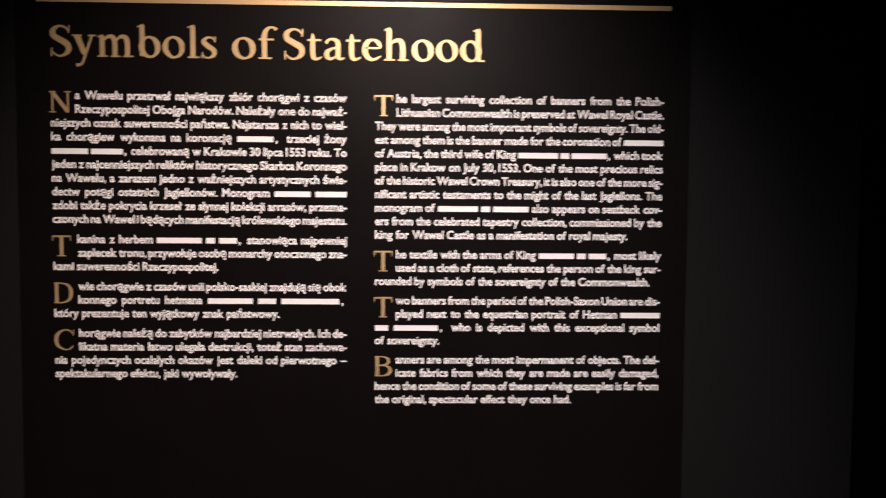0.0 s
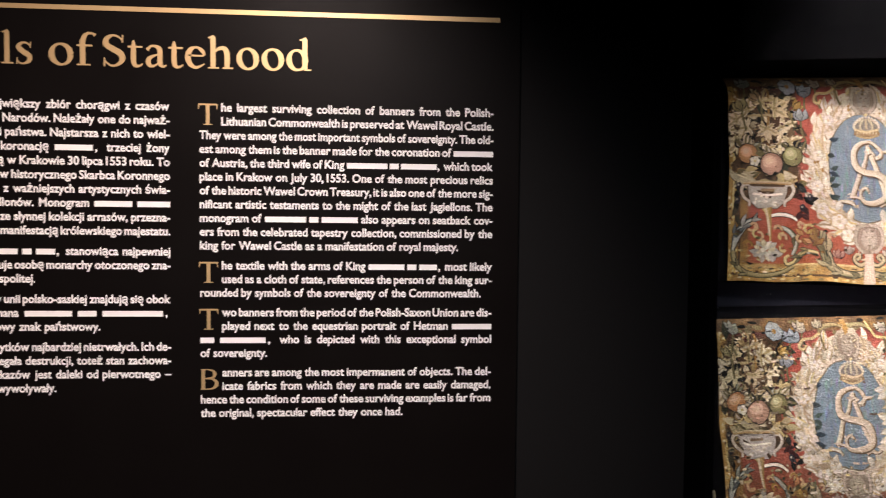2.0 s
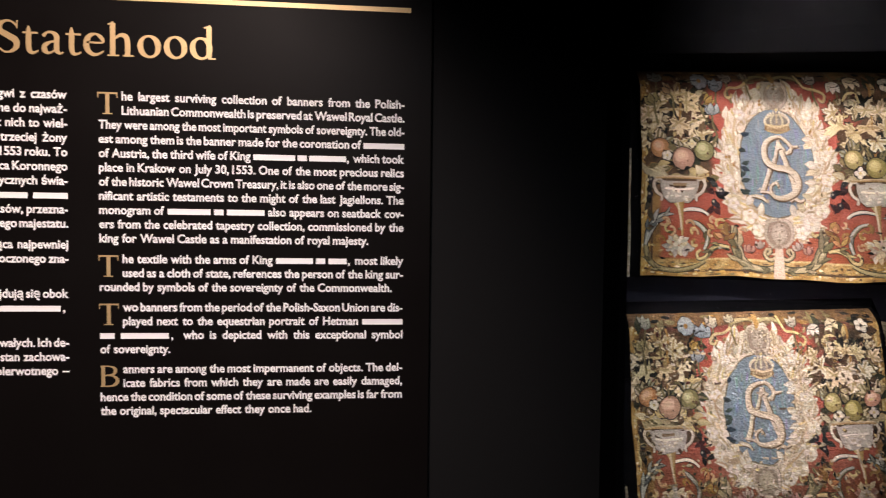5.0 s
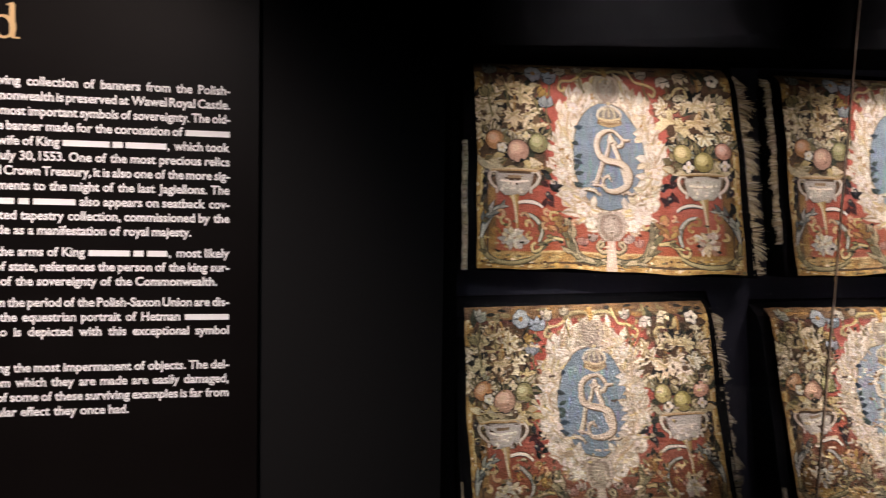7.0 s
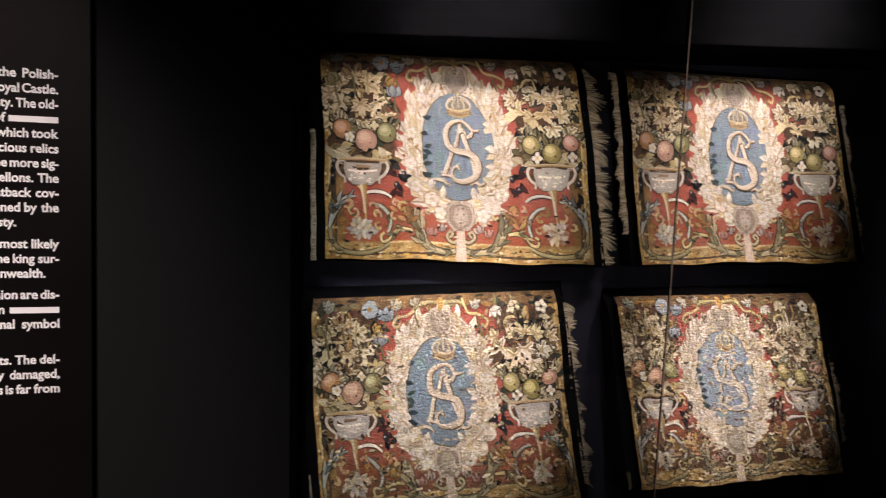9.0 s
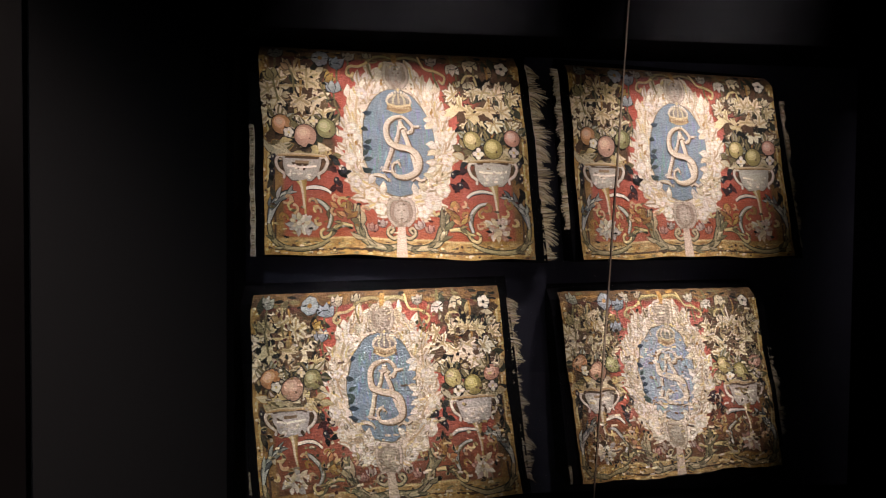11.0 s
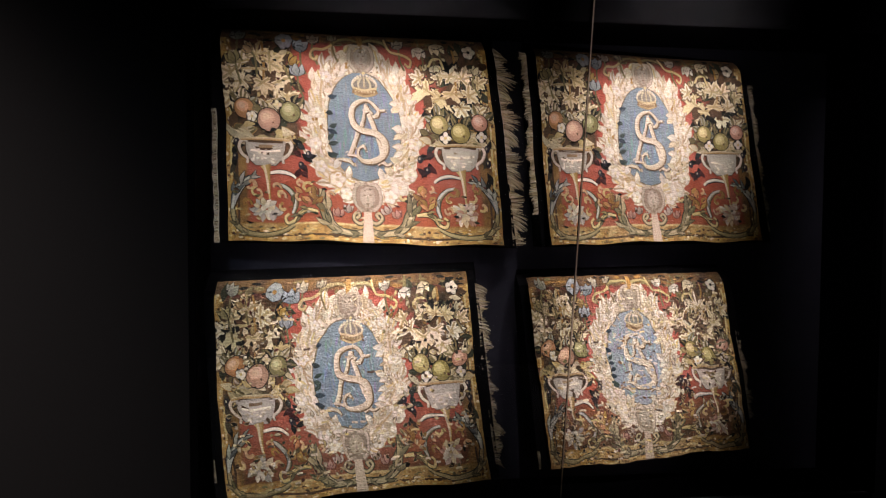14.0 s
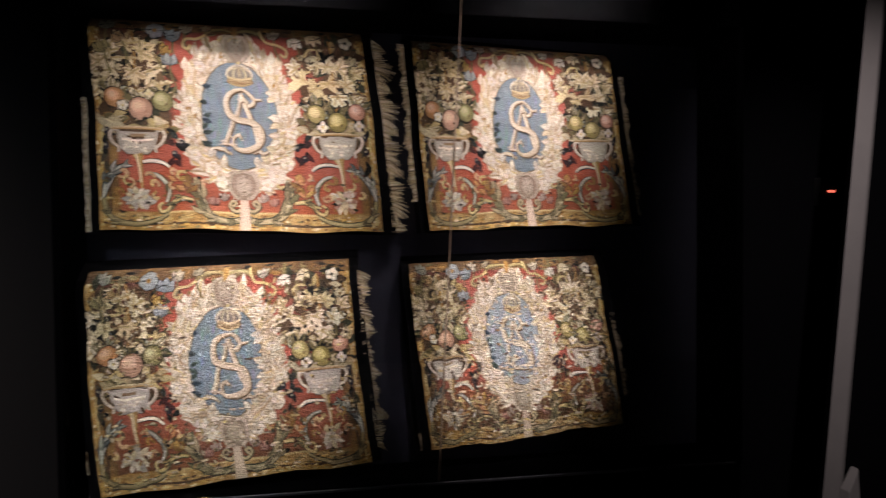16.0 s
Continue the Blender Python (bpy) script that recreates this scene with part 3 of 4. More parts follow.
    def fruit(self, x, y, r, colour, blush):
        self.oval(x, y, r * 1.08, r * 1.08, DARK, 24, wobble=0.02)
        self.layer += 0.0001
        self.oval(x, y, r, r, colour, 24, wobble=0.02, rim=0.62)
        self.layer += 0.0001
        self.oval(x - 0.16 * r, y + 0.20 * r, r * 0.62, r * 0.58, [0.5 * (a + b) for a, b in zip(colour, blush)], 18, wobble=0.06)
        self.layer += 0.0001
        self.oval(x - 0.22 * r, y + 0.28 * r, r * 0.36, r * 0.32, blush, 14, wobble=0.10)
        self.oval(x + 0.35 * r, y - 0.30 * r, r * 0.10, r * 0.13, BROWN, 8)
        self.layer -= 0.0003

    def done(self, name, parent, mat, label=""):
        me = bpy.data.meshes.new(name)
        me.from_pydata([tuple(p) for p in self.v], [], self.f)
        at = me.color_attributes.new("dye", "FLOAT_COLOR", "POINT")
        at.data.foreach_set("color", np.array([(*c, 1.0) for c in self.col], dtype=np.float32).ravel())
        me.polygons.foreach_set("use_smooth", [True] * len(me.polygons))
        me.materials.append(mat)
        me.update()
        ob = new(name, me)
        if parent is not None:
            ob.parent = parent
        if label:
            ob["label"] = label
        return ob


def tapestry(corners, seed, design, label, rib=0.5, fade=0.35, fray=0.12, slack=1.0, worn=0.0):
    rng = random.Random(design)
    cloth = Cloth(*corners, seed, slack)
    mat = wool("tapestry_wool", rib, fade, fray)
    TAU = 2 * math.pi

    def weave(layer):
        w = Weave(cloth, rng, worn)
        w.layer = layer
        return w

    def patch(x, y, s):
        """Smooth mottling from 0 to 1."""
        return 0.5 + 0.25 * (math.sin(23 * x + 11 * y + s) * math.sin(19 * y - 13 * x + 2 * s) + math.sin(61 * x + s) * math.sin(53 * y + 2.1 * s)) + 0.25 * math.sin(37 * x - 29 * y + s)

    def blend(a, b, k):
        k = min(1.0, max(0.0, k))
        return [p + (q - p) * k for p, q in zip(a, b)]

    # the woven ground: a red field, dark behind the foliage, within a border of gold thread
    w = weave(0.0)

    def ground(x, y):
        ax, m, n = abs(x), patch(x, y, design), patch(1.7 * x, 1.7 * y, design + 4)
        if y > 0.945:
            return w.shade(blend(BROWN, OCHRE, 0.5 * m), 0.2)
        if ax > 0.622 or y < 0.030:
            return w.shade(blend(GOLD, OCHRE, m), 0.22)
        if ax > 0.602:
            return w.shade(blend(BROWN, OCHRE, n), 0.2)
        if y < 0.078:
            return w.shade(blend(OCHRE, STRAW, 0.5 * n), 0.25)
        if y < 0.086:
            return w.shade(STRAW if ax < 0.36 else OCHRE, 0.25)
        red = blend(blend(RED, (0.39, 0.088, 0.056), n), (0.29, 0.080, 0.028), 2.2 * (0.42 - y))
        red = blend(red, blend((0.20, 0.085, 0.035), BROWN, m), 0.9 * worn * (0.42 - y) / 0.2 if worn else 0.0)
        if y > 0.40:
            k = (ax - 0.315 - 0.03 * math.sin(13 * y + design)) / 0.03
            dim = blend(blend(DARK, BROWN, m), blend(OLIVE, (0.20, 0.10, 0.05), n), 0.55 * n)
            red = blend(red, dim, k * (0.90 if x < 0 or y > 0.82 else 0.30 + 0.5 * (m - 0.4)))
        elif ax > 0.545:
            red = blend(red, blend(OCHRE, BROWN, m), (ax - 0.545) / 0.02)
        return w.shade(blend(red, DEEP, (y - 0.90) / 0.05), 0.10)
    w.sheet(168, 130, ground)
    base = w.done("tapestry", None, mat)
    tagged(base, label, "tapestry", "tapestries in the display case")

    # gold threads and small leaves in the border
    w = weave(0.0003)
    for side in (-1, 1):
        for k in range(120):
            w.oval(side * rng.uniform(0.606, 0.648), rng.uniform(0.02, 0.94), rng.uniform(0.003, 0.008), rng.uniform(0.004, 0.010), rng.choice((STRAW, OCHRE, BROWN, GOLD, GOLD, CREAM)), 7, 0.2, 0.2)
    for k in range(260):
        w.oval(rng.uniform(-0.64, 0.64), rng.uniform(0.006, 0.070), rng.uniform(0.005, 0.016), rng.uniform(0.003, 0.007), rng.choice((STRAW, OCHRE, BROWN, GOLD, GOLD, OLIVE, CREAM)), 7, 0.2, 0.2)
    for k in range(70):
        w.oval(rng.uniform(-0.62, 0.62), rng.uniform(0.93, 0.99), rng.uniform(0.010, 0.030), rng.uniform(0.004, 0.010), rng.choice((BROWN, OCHRE, DARK, OLIVE)), 7, 0.2, 0.2)
    for side in (-1, 1):
        w.strip([(side * 0.598, 0.07, 0.005), (side * 0.600, 0.5, 0.005), (side * 0.598, 0.94, 0.005)], BROWN)
        w.strip([(side * 0.624, 0.03, 0.004), (side * 0.626, 0.5, 0.004), (side * 0.624, 0.94, 0.004)], STRAW)
    w.strip([(-0.60, 0.028, 0.004), (0, 0.030, 0.004), (0.60, 0.028, 0.004)], BROWN)
    tagged(w.done("border_pattern", base, mat), kind="stuff")

    # wreath of pale leaves: two garlands that climb from the lower shield to the upper one
    cy = 0.550
    PALE = ((0.70, 0.61, 0.46), (0.66, 0.56, 0.40), WHITE, WHITE, (0.74, 0.66, 0.52), CREAM, (0.70, 0.58, 0.45))
    SHADOW = ((0.43, 0.34, 0.21), (0.49, 0.40, 0.26), (0.35, 0.26, 0.15), (0.40, 0.29, 0.14), (0.54, 0.44, 0.31))
    w = weave(0.0006)
    w.ring(0, cy, 0.15, 0.23, 0.272, 0.372, (0.62, 0.52, 0.37), 90, 0.035)
    for ringk, (rx, ry, length, n) in enumerate(((0.258, 0.350, 0.074, 62), (0.232, 0.325, 0.070, 60), (0.205, 0.298, 0.066, 54), (0.186, 0.275, 0.050, 40))):
        for i in range(n):
            a = -math.pi / 2 + TAU * (i + rng.uniform(-0.35, 0.35)) / n
            x, y = rx * math.cos(a) * rng.uniform(0.95, 1.05), cy + ry * math.sin(a) * rng.uniform(0.95, 1.05)
            up = math.atan2(ry * abs(math.cos(a)) + 0.02, -rx * math.sin(a) * (1 if math.cos(a) > 0 else -1))
            turn = (-1 if math.cos(a) > 0 else 1) * rng.choice((0.9, 0.75, 0.5, 0.1, -0.5))
            w.layer = 0.0009 + 0.0003 * ringk + 0.00003 * (i % 5)
            w.leaf(x, y, length * rng.uniform(0.65, 1.15), 0.032 * rng.uniform(0.7, 1.3), up + turn, rng.choice(PALE), vein=rng.choice((STRAW, SHADOW[2], None, None)), edge=rng.choice(SHADOW), foot=0.72)
    w.layer = 0.0023
    for side in (-1, 1):
        for a0 in (-62, -34, -8, 16, 40):
            r, out = rng.uniform(0.90, 1.02), rng.uniform(0.03, 0.06)
            arc = [(side * 0.222 * (r + out * q) * math.cos(radians(a0 + 9 * q)), cy + 0.312 * (r + out * q) * math.sin(radians(a0 + 9 * q)), 0.0030 - 0.0004 * q) for q in range(4)]
            w.strip(arc, rng.choice(((0.40, 0.29, 0.16), (0.44, 0.33, 0.19))))
    for i in range(70):
        a, k = rng.uniform(0, TAU), rng.uniform(0.78, 1.14)
        x, y = 0.222 * k * math.cos(a), cy + 0.312 * k * math.sin(a)
        w.oval(x, y, rng.uniform(0.003, 0.008), rng.uniform(0.004, 0.012), rng.choice((OCHRE, SHADOW[2], (0.34, 0.25, 0.15), WHITE, WHITE, OLIVE)), 7, 0.2, 0.25)
    w.done("wreath", base, mat, "wreath of cream leaves and flowers")
    for x, y, size in ((-0.225, 0.62, 0.026), (-0.24, 0.46, 0.030), (0.235, 0.60, 0.028), (0.25, 0.47, 0.034), (0.16, 0.275, 0.040), (0.105, 0.225, 0.034), (-0.145, 0.285, 0.038), (-0.105, 0.225, 0.032), (0.215, 0.34, 0.034), (-0.215, 0.36, 0.030), (-0.16, 0.78, 0.026), (0.165, 0.79, 0.026)):
        w = weave(0.0025)
        w.flower(x + rng.uniform(-0.01, 0.01), y + rng.uniform(-0.01, 0.01), size, rng.choice((WHITE, (0.72, 0.64, 0.52))), (0.56, 0.46, 0.28), 5, rng.choice(SHADOW))
        w.done("flower", base, mat, "white flower of the wreath")

    # blue medallion with streaks along the warp; leaf tips of the wreath lie over its rim
    FIELD = (0.245, 0.290, 0.305) if worn > 1.0 else BLUE
    w = weave(0.0026)
    w.ring(0, cy, 0.0, 0.0, 0.181, 0.260, (0.16, 0.13, 0.08), 64, 0.01)
    w.layer = 0.0028
    w.ring(0, cy, 0.0, 0.0, 0.176, 0.255, FIELD, 64, 0.012)
    w.layer = 0.0029
    for i in range(230):
        a, k = rng.uniform(0, TAU), 0.95 * math.sqrt(rng.random())
        w.oval(0.165 * k * math.cos(a), cy + 0.225 * k * math.sin(a), rng.uniform(0.002, 0.007), rng.uniform(0.010, 0.040), [rng.uniform(0.82, 1.22) * q for q in FIELD], 7, 0.12, 0.2)
    w.done("medallion", base, mat, "blue oval medallion")
    for x, y, a in ((-0.155, 0.690, 0.1), (-0.160, 0.545, 0.5), (-0.168, 0.530, -0.3), (-0.165, 0.480, 0.6), (-0.165, 0.462, 0.0), (-0.168, 0.425, -0.3), (-0.165, 0.410, 0.3), (-0.172, 0.61, -0.3)):
        w = weave(0.0031)
        w.leaf(x - 0.012, y, rng.uniform(0.038, 0.055), 0.024, a + rng.uniform(-0.3, 0.3), rng.choice((NAVY, (0.05, 0.075, 0.06), (0.04, 0.055, 0.05))))
        w.done("dark_leaf", base, mat, "dark green leaf on the blue")
    for x, y, a in ((0.178, 0.66, 2.9), (0.182, 0.635, 3.4), (0.188, 0.53, 2.9), (0.19, 0.505, 3.3), (0.188, 0.455, 3.0), (0.182, 0.43, 3.5), (0.165, 0.375, 2.8), (-0.095, 0.300, 1.2), (0.085, 0.300, 1.9), (0.125, 0.325, 2.1), (-0.150, 0.345, 0.9)):
        for q in range(2):
            w = weave(0.0032 + 0.0001 * q)
            w.leaf(x, y + 0.012 * q, rng.uniform(0.036, 0.060), 0.026, a + 0.35 * (q - 0.5) + rng.uniform(-0.2, 0.2), rng.choice((WHITE, (0.70, 0.61, 0.46), CREAM)), edge=rng.choice(SHADOW))
            w.done("leaf_tip", base, mat, "cream leaf tip over the blue")

    # crown
    w = weave(0.0040)
    kx, ky = 0.019, 0.720
    w.oval(kx, ky + 0.030, 0.060, 0.045, (0.22, 0.20, 0.16), 24, wobble=0.03, rim=0.8)
    w.layer += 0.0002
    for k in (-1, -0.5, 0, 0.5, 1):
        w.strip([(kx + 0.048 * k, ky + 0.002, 0.008), (kx + 0.058 * k, ky + 0.036, 0.009), (kx + 0.022 * k, ky + 0.066, 0.007)], rng.choice(((0.46, 0.38, 0.24), (0.40, 0.33, 0.20))))
    w.layer += 0.0002
    for k in range(13):
        a = math.pi * k / 12
        w.oval(kx + 0.060 * math.cos(a), ky + 0.028 + 0.046 * math.sin(a), 0.0055, 0.006, (0.56, 0.49, 0.35), 8)
    w.oval(kx, ky + 0.084, 0.007, 0.009, STRAW, 8)
    w.strip([(kx - 0.060, ky + 0.004, 0.030), (kx, ky - 0.008, 0.034), (kx + 0.060, ky + 0.004, 0.030)], (0.28, 0.19, 0.09), other=(0.20, 0.125, 0.055))
    w.layer += 0.0002
    w.strip([(kx - 0.058, ky + 0.016, 0.008), (kx, ky + 0.006, 0.008), (kx + 0.058, ky + 0.016, 0.008)], (0.48, 0.37, 0.20))
    w.strip([(kx - 0.052, ky - 0.012, 0.007), (kx, ky - 0.024, 0.007), (kx + 0.052, ky - 0.012, 0.007)], (0.38, 0.28, 0.13))
    for k in range(7):
        w.oval(kx - 0.045 + 0.015 * k, ky - 0.002, 0.004, 0.005, (0.52, 0.42, 0.24), 7)
    w.done("crown", base, mat, "woven gold crown")

    # the interlaced monogram
    S = [(0.107, 0.633, 0.006), (0.073, 0.632, 0.016), (0.056, 0.653, 0.018), (0.024, 0.677, 0.014), (-0.018, 0.670, 0.020), (-0.051, 0.642, 0.026), (-0.062, 0.599, 0.030), (-0.049, 0.556, 0.032), (-0.010, 0.533, 0.032), (0.045, 0.524, 0.034), (0.084, 0.495, 0.036), (0.097, 0.452, 0.036), (0.079, 0.411, 0.034), (0.033, 0.388, 0.030), (-0.010, 0.390, 0.022), (-0.033, 0.411, 0.014), (-0.034, 0.443, 0.010), (-0.010, 0.460, 0.010), (0.002, 0.441, 0.008)]
    HOOK = [(0.073, 0.630, 0.010), (0.063, 0.608, 0.020), (0.040, 0.599, 0.010)]
    LEFT = [(0.011, 0.655, 0.010), (0.003, 0.620, 0.014), (-0.013, 0.565, 0.018), (-0.036, 0.519, 0.020), (-0.056, 0.464, 0.022), (-0.075, 0.407, 0.024)]
    RIGHT = [(0.014, 0.655, 0.018), (0.026, 0.601, 0.024), (0.044, 0.548, 0.024), (0.070, 0.467, 0.020), (0.084, 0.403, 0.018)]
    BAR = [(0.006, 0.620, 0.008), (0.028, 0.628, 0.010), (0.041, 0.613, 0.006)]
    FEET = ([(-0.130, 0.390, 0.006), (-0.103, 0.393, 0.018), (-0.074, 0.386, 0.018), (-0.056, 0.367, 0.006)], [(-0.085, 0.418, 0.010), (-0.047, 0.413, 0.008), (-0.025, 0.408, 0.012)],
            [(0.059, 0.370, 0.006), (0.080, 0.386, 0.018), (0.104, 0.373, 0.014), (0.127, 0.382, 0.005)])
    INK, BODY, GLOSS = (0.13, 0.085, 0.045), (0.46, 0.37, 0.24), (0.64, 0.55, 0.41)
    w = weave(0.0036)
    for pts in (LEFT, RIGHT, BAR, *FEET, S, HOOK):
        pts = [(x, y, 0.84 * t) for x, y, t in pts]
        w.strip([(x + 0.004, y - 0.004, t + 0.006) for x, y, t in pts], INK)
        w.layer += 0.0003
        w.strip(pts, BODY, 0.08, GLOSS)
        w.layer += 0.0002
        for k in range(3 * len(pts)):
            x, y, t = rng.choice(pts)
            w.oval(x + rng.uniform(-0.010, 0.010), y + rng.uniform(-0.012, 0.012), rng.uniform(0.002, 0.005), rng.uniform(0.002, 0.004), rng.choice(((0.40, 0.28, 0.14), GLOSS, BODY, GLOSS)), 7, 0.2, 0.2)
        w.layer += 0.0001
    if worn > 1:
        w.layer += 0.0002
        for i in range(90):
            w.oval(rng.uniform(-0.12, 0.12), rng.uniform(0.32, 0.70), rng.uniform(0.006, 0.018), rng.uniform(0.003, 0.009), rng.choice(((0.30, 0.34, 0.35), (0.24, 0.29, 0.32), (0.56, 0.49, 0.36), (0.46, 0.42, 0.35), (0.60, 0.53, 0.42), (0.20, 0.12, 0.06))), 8, 0.15, 0.3)
    w.done("monogram", base, mat, "interlaced gold letters with brown outline")

    # grotesque shields above and below, and the pedestal
    STONE = ((0.34, 0.28, 0.20), (0.26, 0.205, 0.14), (0.44, 0.37, 0.27), (0.20, 0.15, 0.095))
    for x0, y, s in ((0.012, 0.872, 1.0), (0.0, 0.215, 1.08)):
        w = weave(0.0034)
        w.oval(x0, y, 0.056 * s, 0.070 * s, STONE[1], 20, wobble=0.09)
        w.layer += 0.0002
        w.oval(x0, y + 0.004, 0.034 * s, 0.046 * s, STONE[2], 16, wobble=0.06, rim=0.7)
        w.layer += 0.0002
        for side in (-1, 1):
            w.line([(x0 + side * 0.010, y + 0.060 * s, 0.012), (x0 + side * 0.044 * s, y + 0.052 * s, 0.016), (x0 + side * 0.058 * s, y + 0.010, 0.014), (x0 + side * 0.052 * s, y - 0.030 * s, 0.012), (x0 + side * 0.026 * s, y - 0.060 * s, 0.010)], STONE[0], STONE[2], STONE[3], 0.004)
            w.oval(x0 + side * 0.013 * s, y + 0.012, 0.006, 0.004, STONE[3], 8)
            w.oval(x0 + side * 0.030 * s, y - 0.050 * s, 0.012, 0.010, STONE[2], 10, rim=0.7)
        w.oval(x0, y - 0.006, 0.006, 0.014, STONE[0], 8)
        w.oval(x0, y - 0.026 * s, 0.010, 0.004, STONE[3], 8)
        for k in range(34):
            w.oval(x0 + rng.uniform(-0.052, 0.052) * s, y + rng.choice((-1, 1)) * rng.uniform(0.03, 0.066) * s, rng.uniform(0.003, 0.009), rng.uniform(0.003, 0.006), rng.choice(STONE), 7, 0.2, 0.2)
        w.done("shield_ornament", base, mat, "grey-brown mask in a scrolled shield")
    w = weave(0.0033)
    w.poly([(-0.020, 0.150), (0.016, 0.150), (0.026, 0.002), (-0.028, 0.002)], (0.52, 0.40, 0.29), 0.05, rim=0.9)
    w.done("pedestal", base, mat, "pale rose pedestal")
    w = weave(0.0033)
    w.strip([(0.012, 0.92, 0.026), (0.012, 0.985, 0.026)], OCHRE)
    for side in (-1, 1):
        w.line([(0.012 + side * 0.015, 0.955, 0.008), (0.012 + side * 0.06, 0.968, 0.016), (0.012 + side * 0.12, 0.952, 0.018), (0.012 + side * 0.145, 0.915, 0.010)], OLIVE, (0.30, 0.25, 0.11), BROWN)
    w.done("top_scroll", base, mat, "olive scrolls above the mask")

    # scrolls of acanthus along the foot, alike on both sides
    GREEN, MOSS, ICE = (0.045, 0.045, 0.026), (0.20, 0.175, 0.085), (0.42, 0.42, 0.36)
    for side in (-1, 1):
        def s(*rows):
            return [(-side * x, y, t) for x, y, t in rows]
        SCROLLS = (
            (0.0012, 0.010, MOSS, (0.40, 0.33, 0.18), GREEN, s((-0.054, 0.113, 0.006), (-0.039, 0.132, 0.010), (-0.057, 0.140, 0.010), (-0.067, 0.113, 0.012), (-0.037, 0.091, 0.014), (0.003, 0.114, 0.014), (0.005, 0.079, 0.020), (-0.040, 0.048, 0.022), (-0.120, 0.049, 0.026), (-0.172, 0.078, 0.036), (-0.197, 0.129, 0.044), (-0.215, 0.183, 0.030), (-0.219, 0.245, 0.010))),
            (0.0016, 0.008, MOSS, STRAW, GREEN, s((-0.234, 0.137, 0.008), (-0.281, 0.147, 0.020), (-0.319, 0.130, 0.020), (-0.343, 0.097, 0.016), (-0.375, 0.086, 0.012), (-0.384, 0.113, 0.010), (-0.367, 0.129, 0.006))),
            (0.0018, 0.008, OLIVE, ICE, GREEN, s((-0.429, 0.268, 0.006), (-0.385, 0.258, 0.016), (-0.348, 0.221, 0.020), (-0.338, 0.173, 0.018), (-0.351, 0.130, 0.010))),
            (0.0013, 0.008, OLIVE, (0.34, 0.27, 0.13), GREEN, s((-0.344, 0.076, 0.010), (-0.398, 0.048, 0.016), (-0.478, 0.030, 0.018), (-0.555, 0.037, 0.020), (-0.605, 0.071, 0.020), (-0.625, 0.125, 0.018), (-0.628, 0.176, 0.012))),
            (0.0020, 0.008, (0.13, 0.15, 0.15), ICE, DARK, s((-0.629, 0.149, 0.008), (-0.615, 0.211, 0.030), (-0.587, 0.259, 0.032), (-0.546, 0.292, 0.024), (-0.509, 0.307, 0.008))),
            (0.0022, 0.008, (0.22, 0.22, 0.20), WHITE, DARK, s((-0.461, 0.316, 0.006), (-0.407, 0.327, 0.015), (-0.360, 0.318, 0.013), (-0.330, 0.297, 0.005))))
        for layer, grow, tone, light, edge, pts in SCROLLS:
            w = weave(layer)
            w.line(pts, tone, light, edge, grow)
            w.layer += 0.0005
            for j in range(1, len(pts) - 1):
                x, y, t = pts[j]
                if t > 0.018:
                    a = math.atan2(pts[j + 1][1] - pts[j - 1][1], pts[j + 1][0] - pts[j - 1][0])
                    for q in (-0.55, 0.55):
                        w.leaf(x, y, 2.3 * t, 0.55 * t, a + 0.7 * q, rng.choice((tone, light, [0.6 * c for c in light])), edge=edge)
            w.done("acanthus_scroll", base, mat, "olive or blue acanthus scroll")
        for cx, cyy, r in ((-0.537, 0.266, 0.026), (-0.513, 0.226, 0.030), (-0.425, 0.252, 0.026), (-0.401, 0.215, 0.022), (-0.280, 0.249, 0.030), (-0.250, 0.218, 0.026), (-0.310, 0.270, 0.020), (-0.315, 0.206, 0.024), (-0.560, 0.177, 0.022), (-0.391, 0.161, 0.022), (-0.175, 0.219, 0.018)):
            for q in range(2):
                w = weave(0.0024 + 0.0003 * q)
                a0 = rng.uniform(0, TAU)
                w.line([(-side * cx + r * (1 - 0.2 * j) * math.cos(a0 + j), cyy + r * (1 - 0.2 * j) * math.sin(a0 + j), 0.011 - 0.002 * j) for j in range(4)], rng.choice((ORANGE, OCHRE, (0.36, 0.20, 0.09), ROSE)), rng.choice((STRAW, (0.50, 0.31, 0.16), OCHRE)), rng.choice((DEEP, BROWN, DARK)), 0.005)
                w.done("tendril", base, mat, "orange or straw tendril on red")
        for q in range(9):
            w = weave(0.0030 + 0.00004 * q)
            w.leaf(-side * (-0.27 + rng.uniform(-0.035, 0.035)), 0.205 + rng.uniform(-0.045, 0.045), 0.05, 0.022, rng.uniform(0.3, 2.8), rng.choice((GOLD, ORANGE, OCHRE, OCHRE)), edge=DEEP)
            w.done("gold_leaf", base, mat)
        for x, y, tint in ((-0.141, 0.130, ROSE), (-0.094, 0.150, (0.45, 0.36, 0.28))):
            w = weave(0.0024)
            w.tulip(-side * x, y - 0.012, 0.045, math.pi / 2 + rng.uniform(-0.4, 0.4), tint, DEEP)
            w.done("bud", base, mat)
        w = weave(0.0028)
        fx, fy = -0.473, 0.149
        tints = (WHITE, (0.52, 0.47, 0.38), (0.40, 0.37, 0.31), CREAM) if side < 0 else (WHITE, ROSE, (0.58, 0.44, 0.35), CREAM)
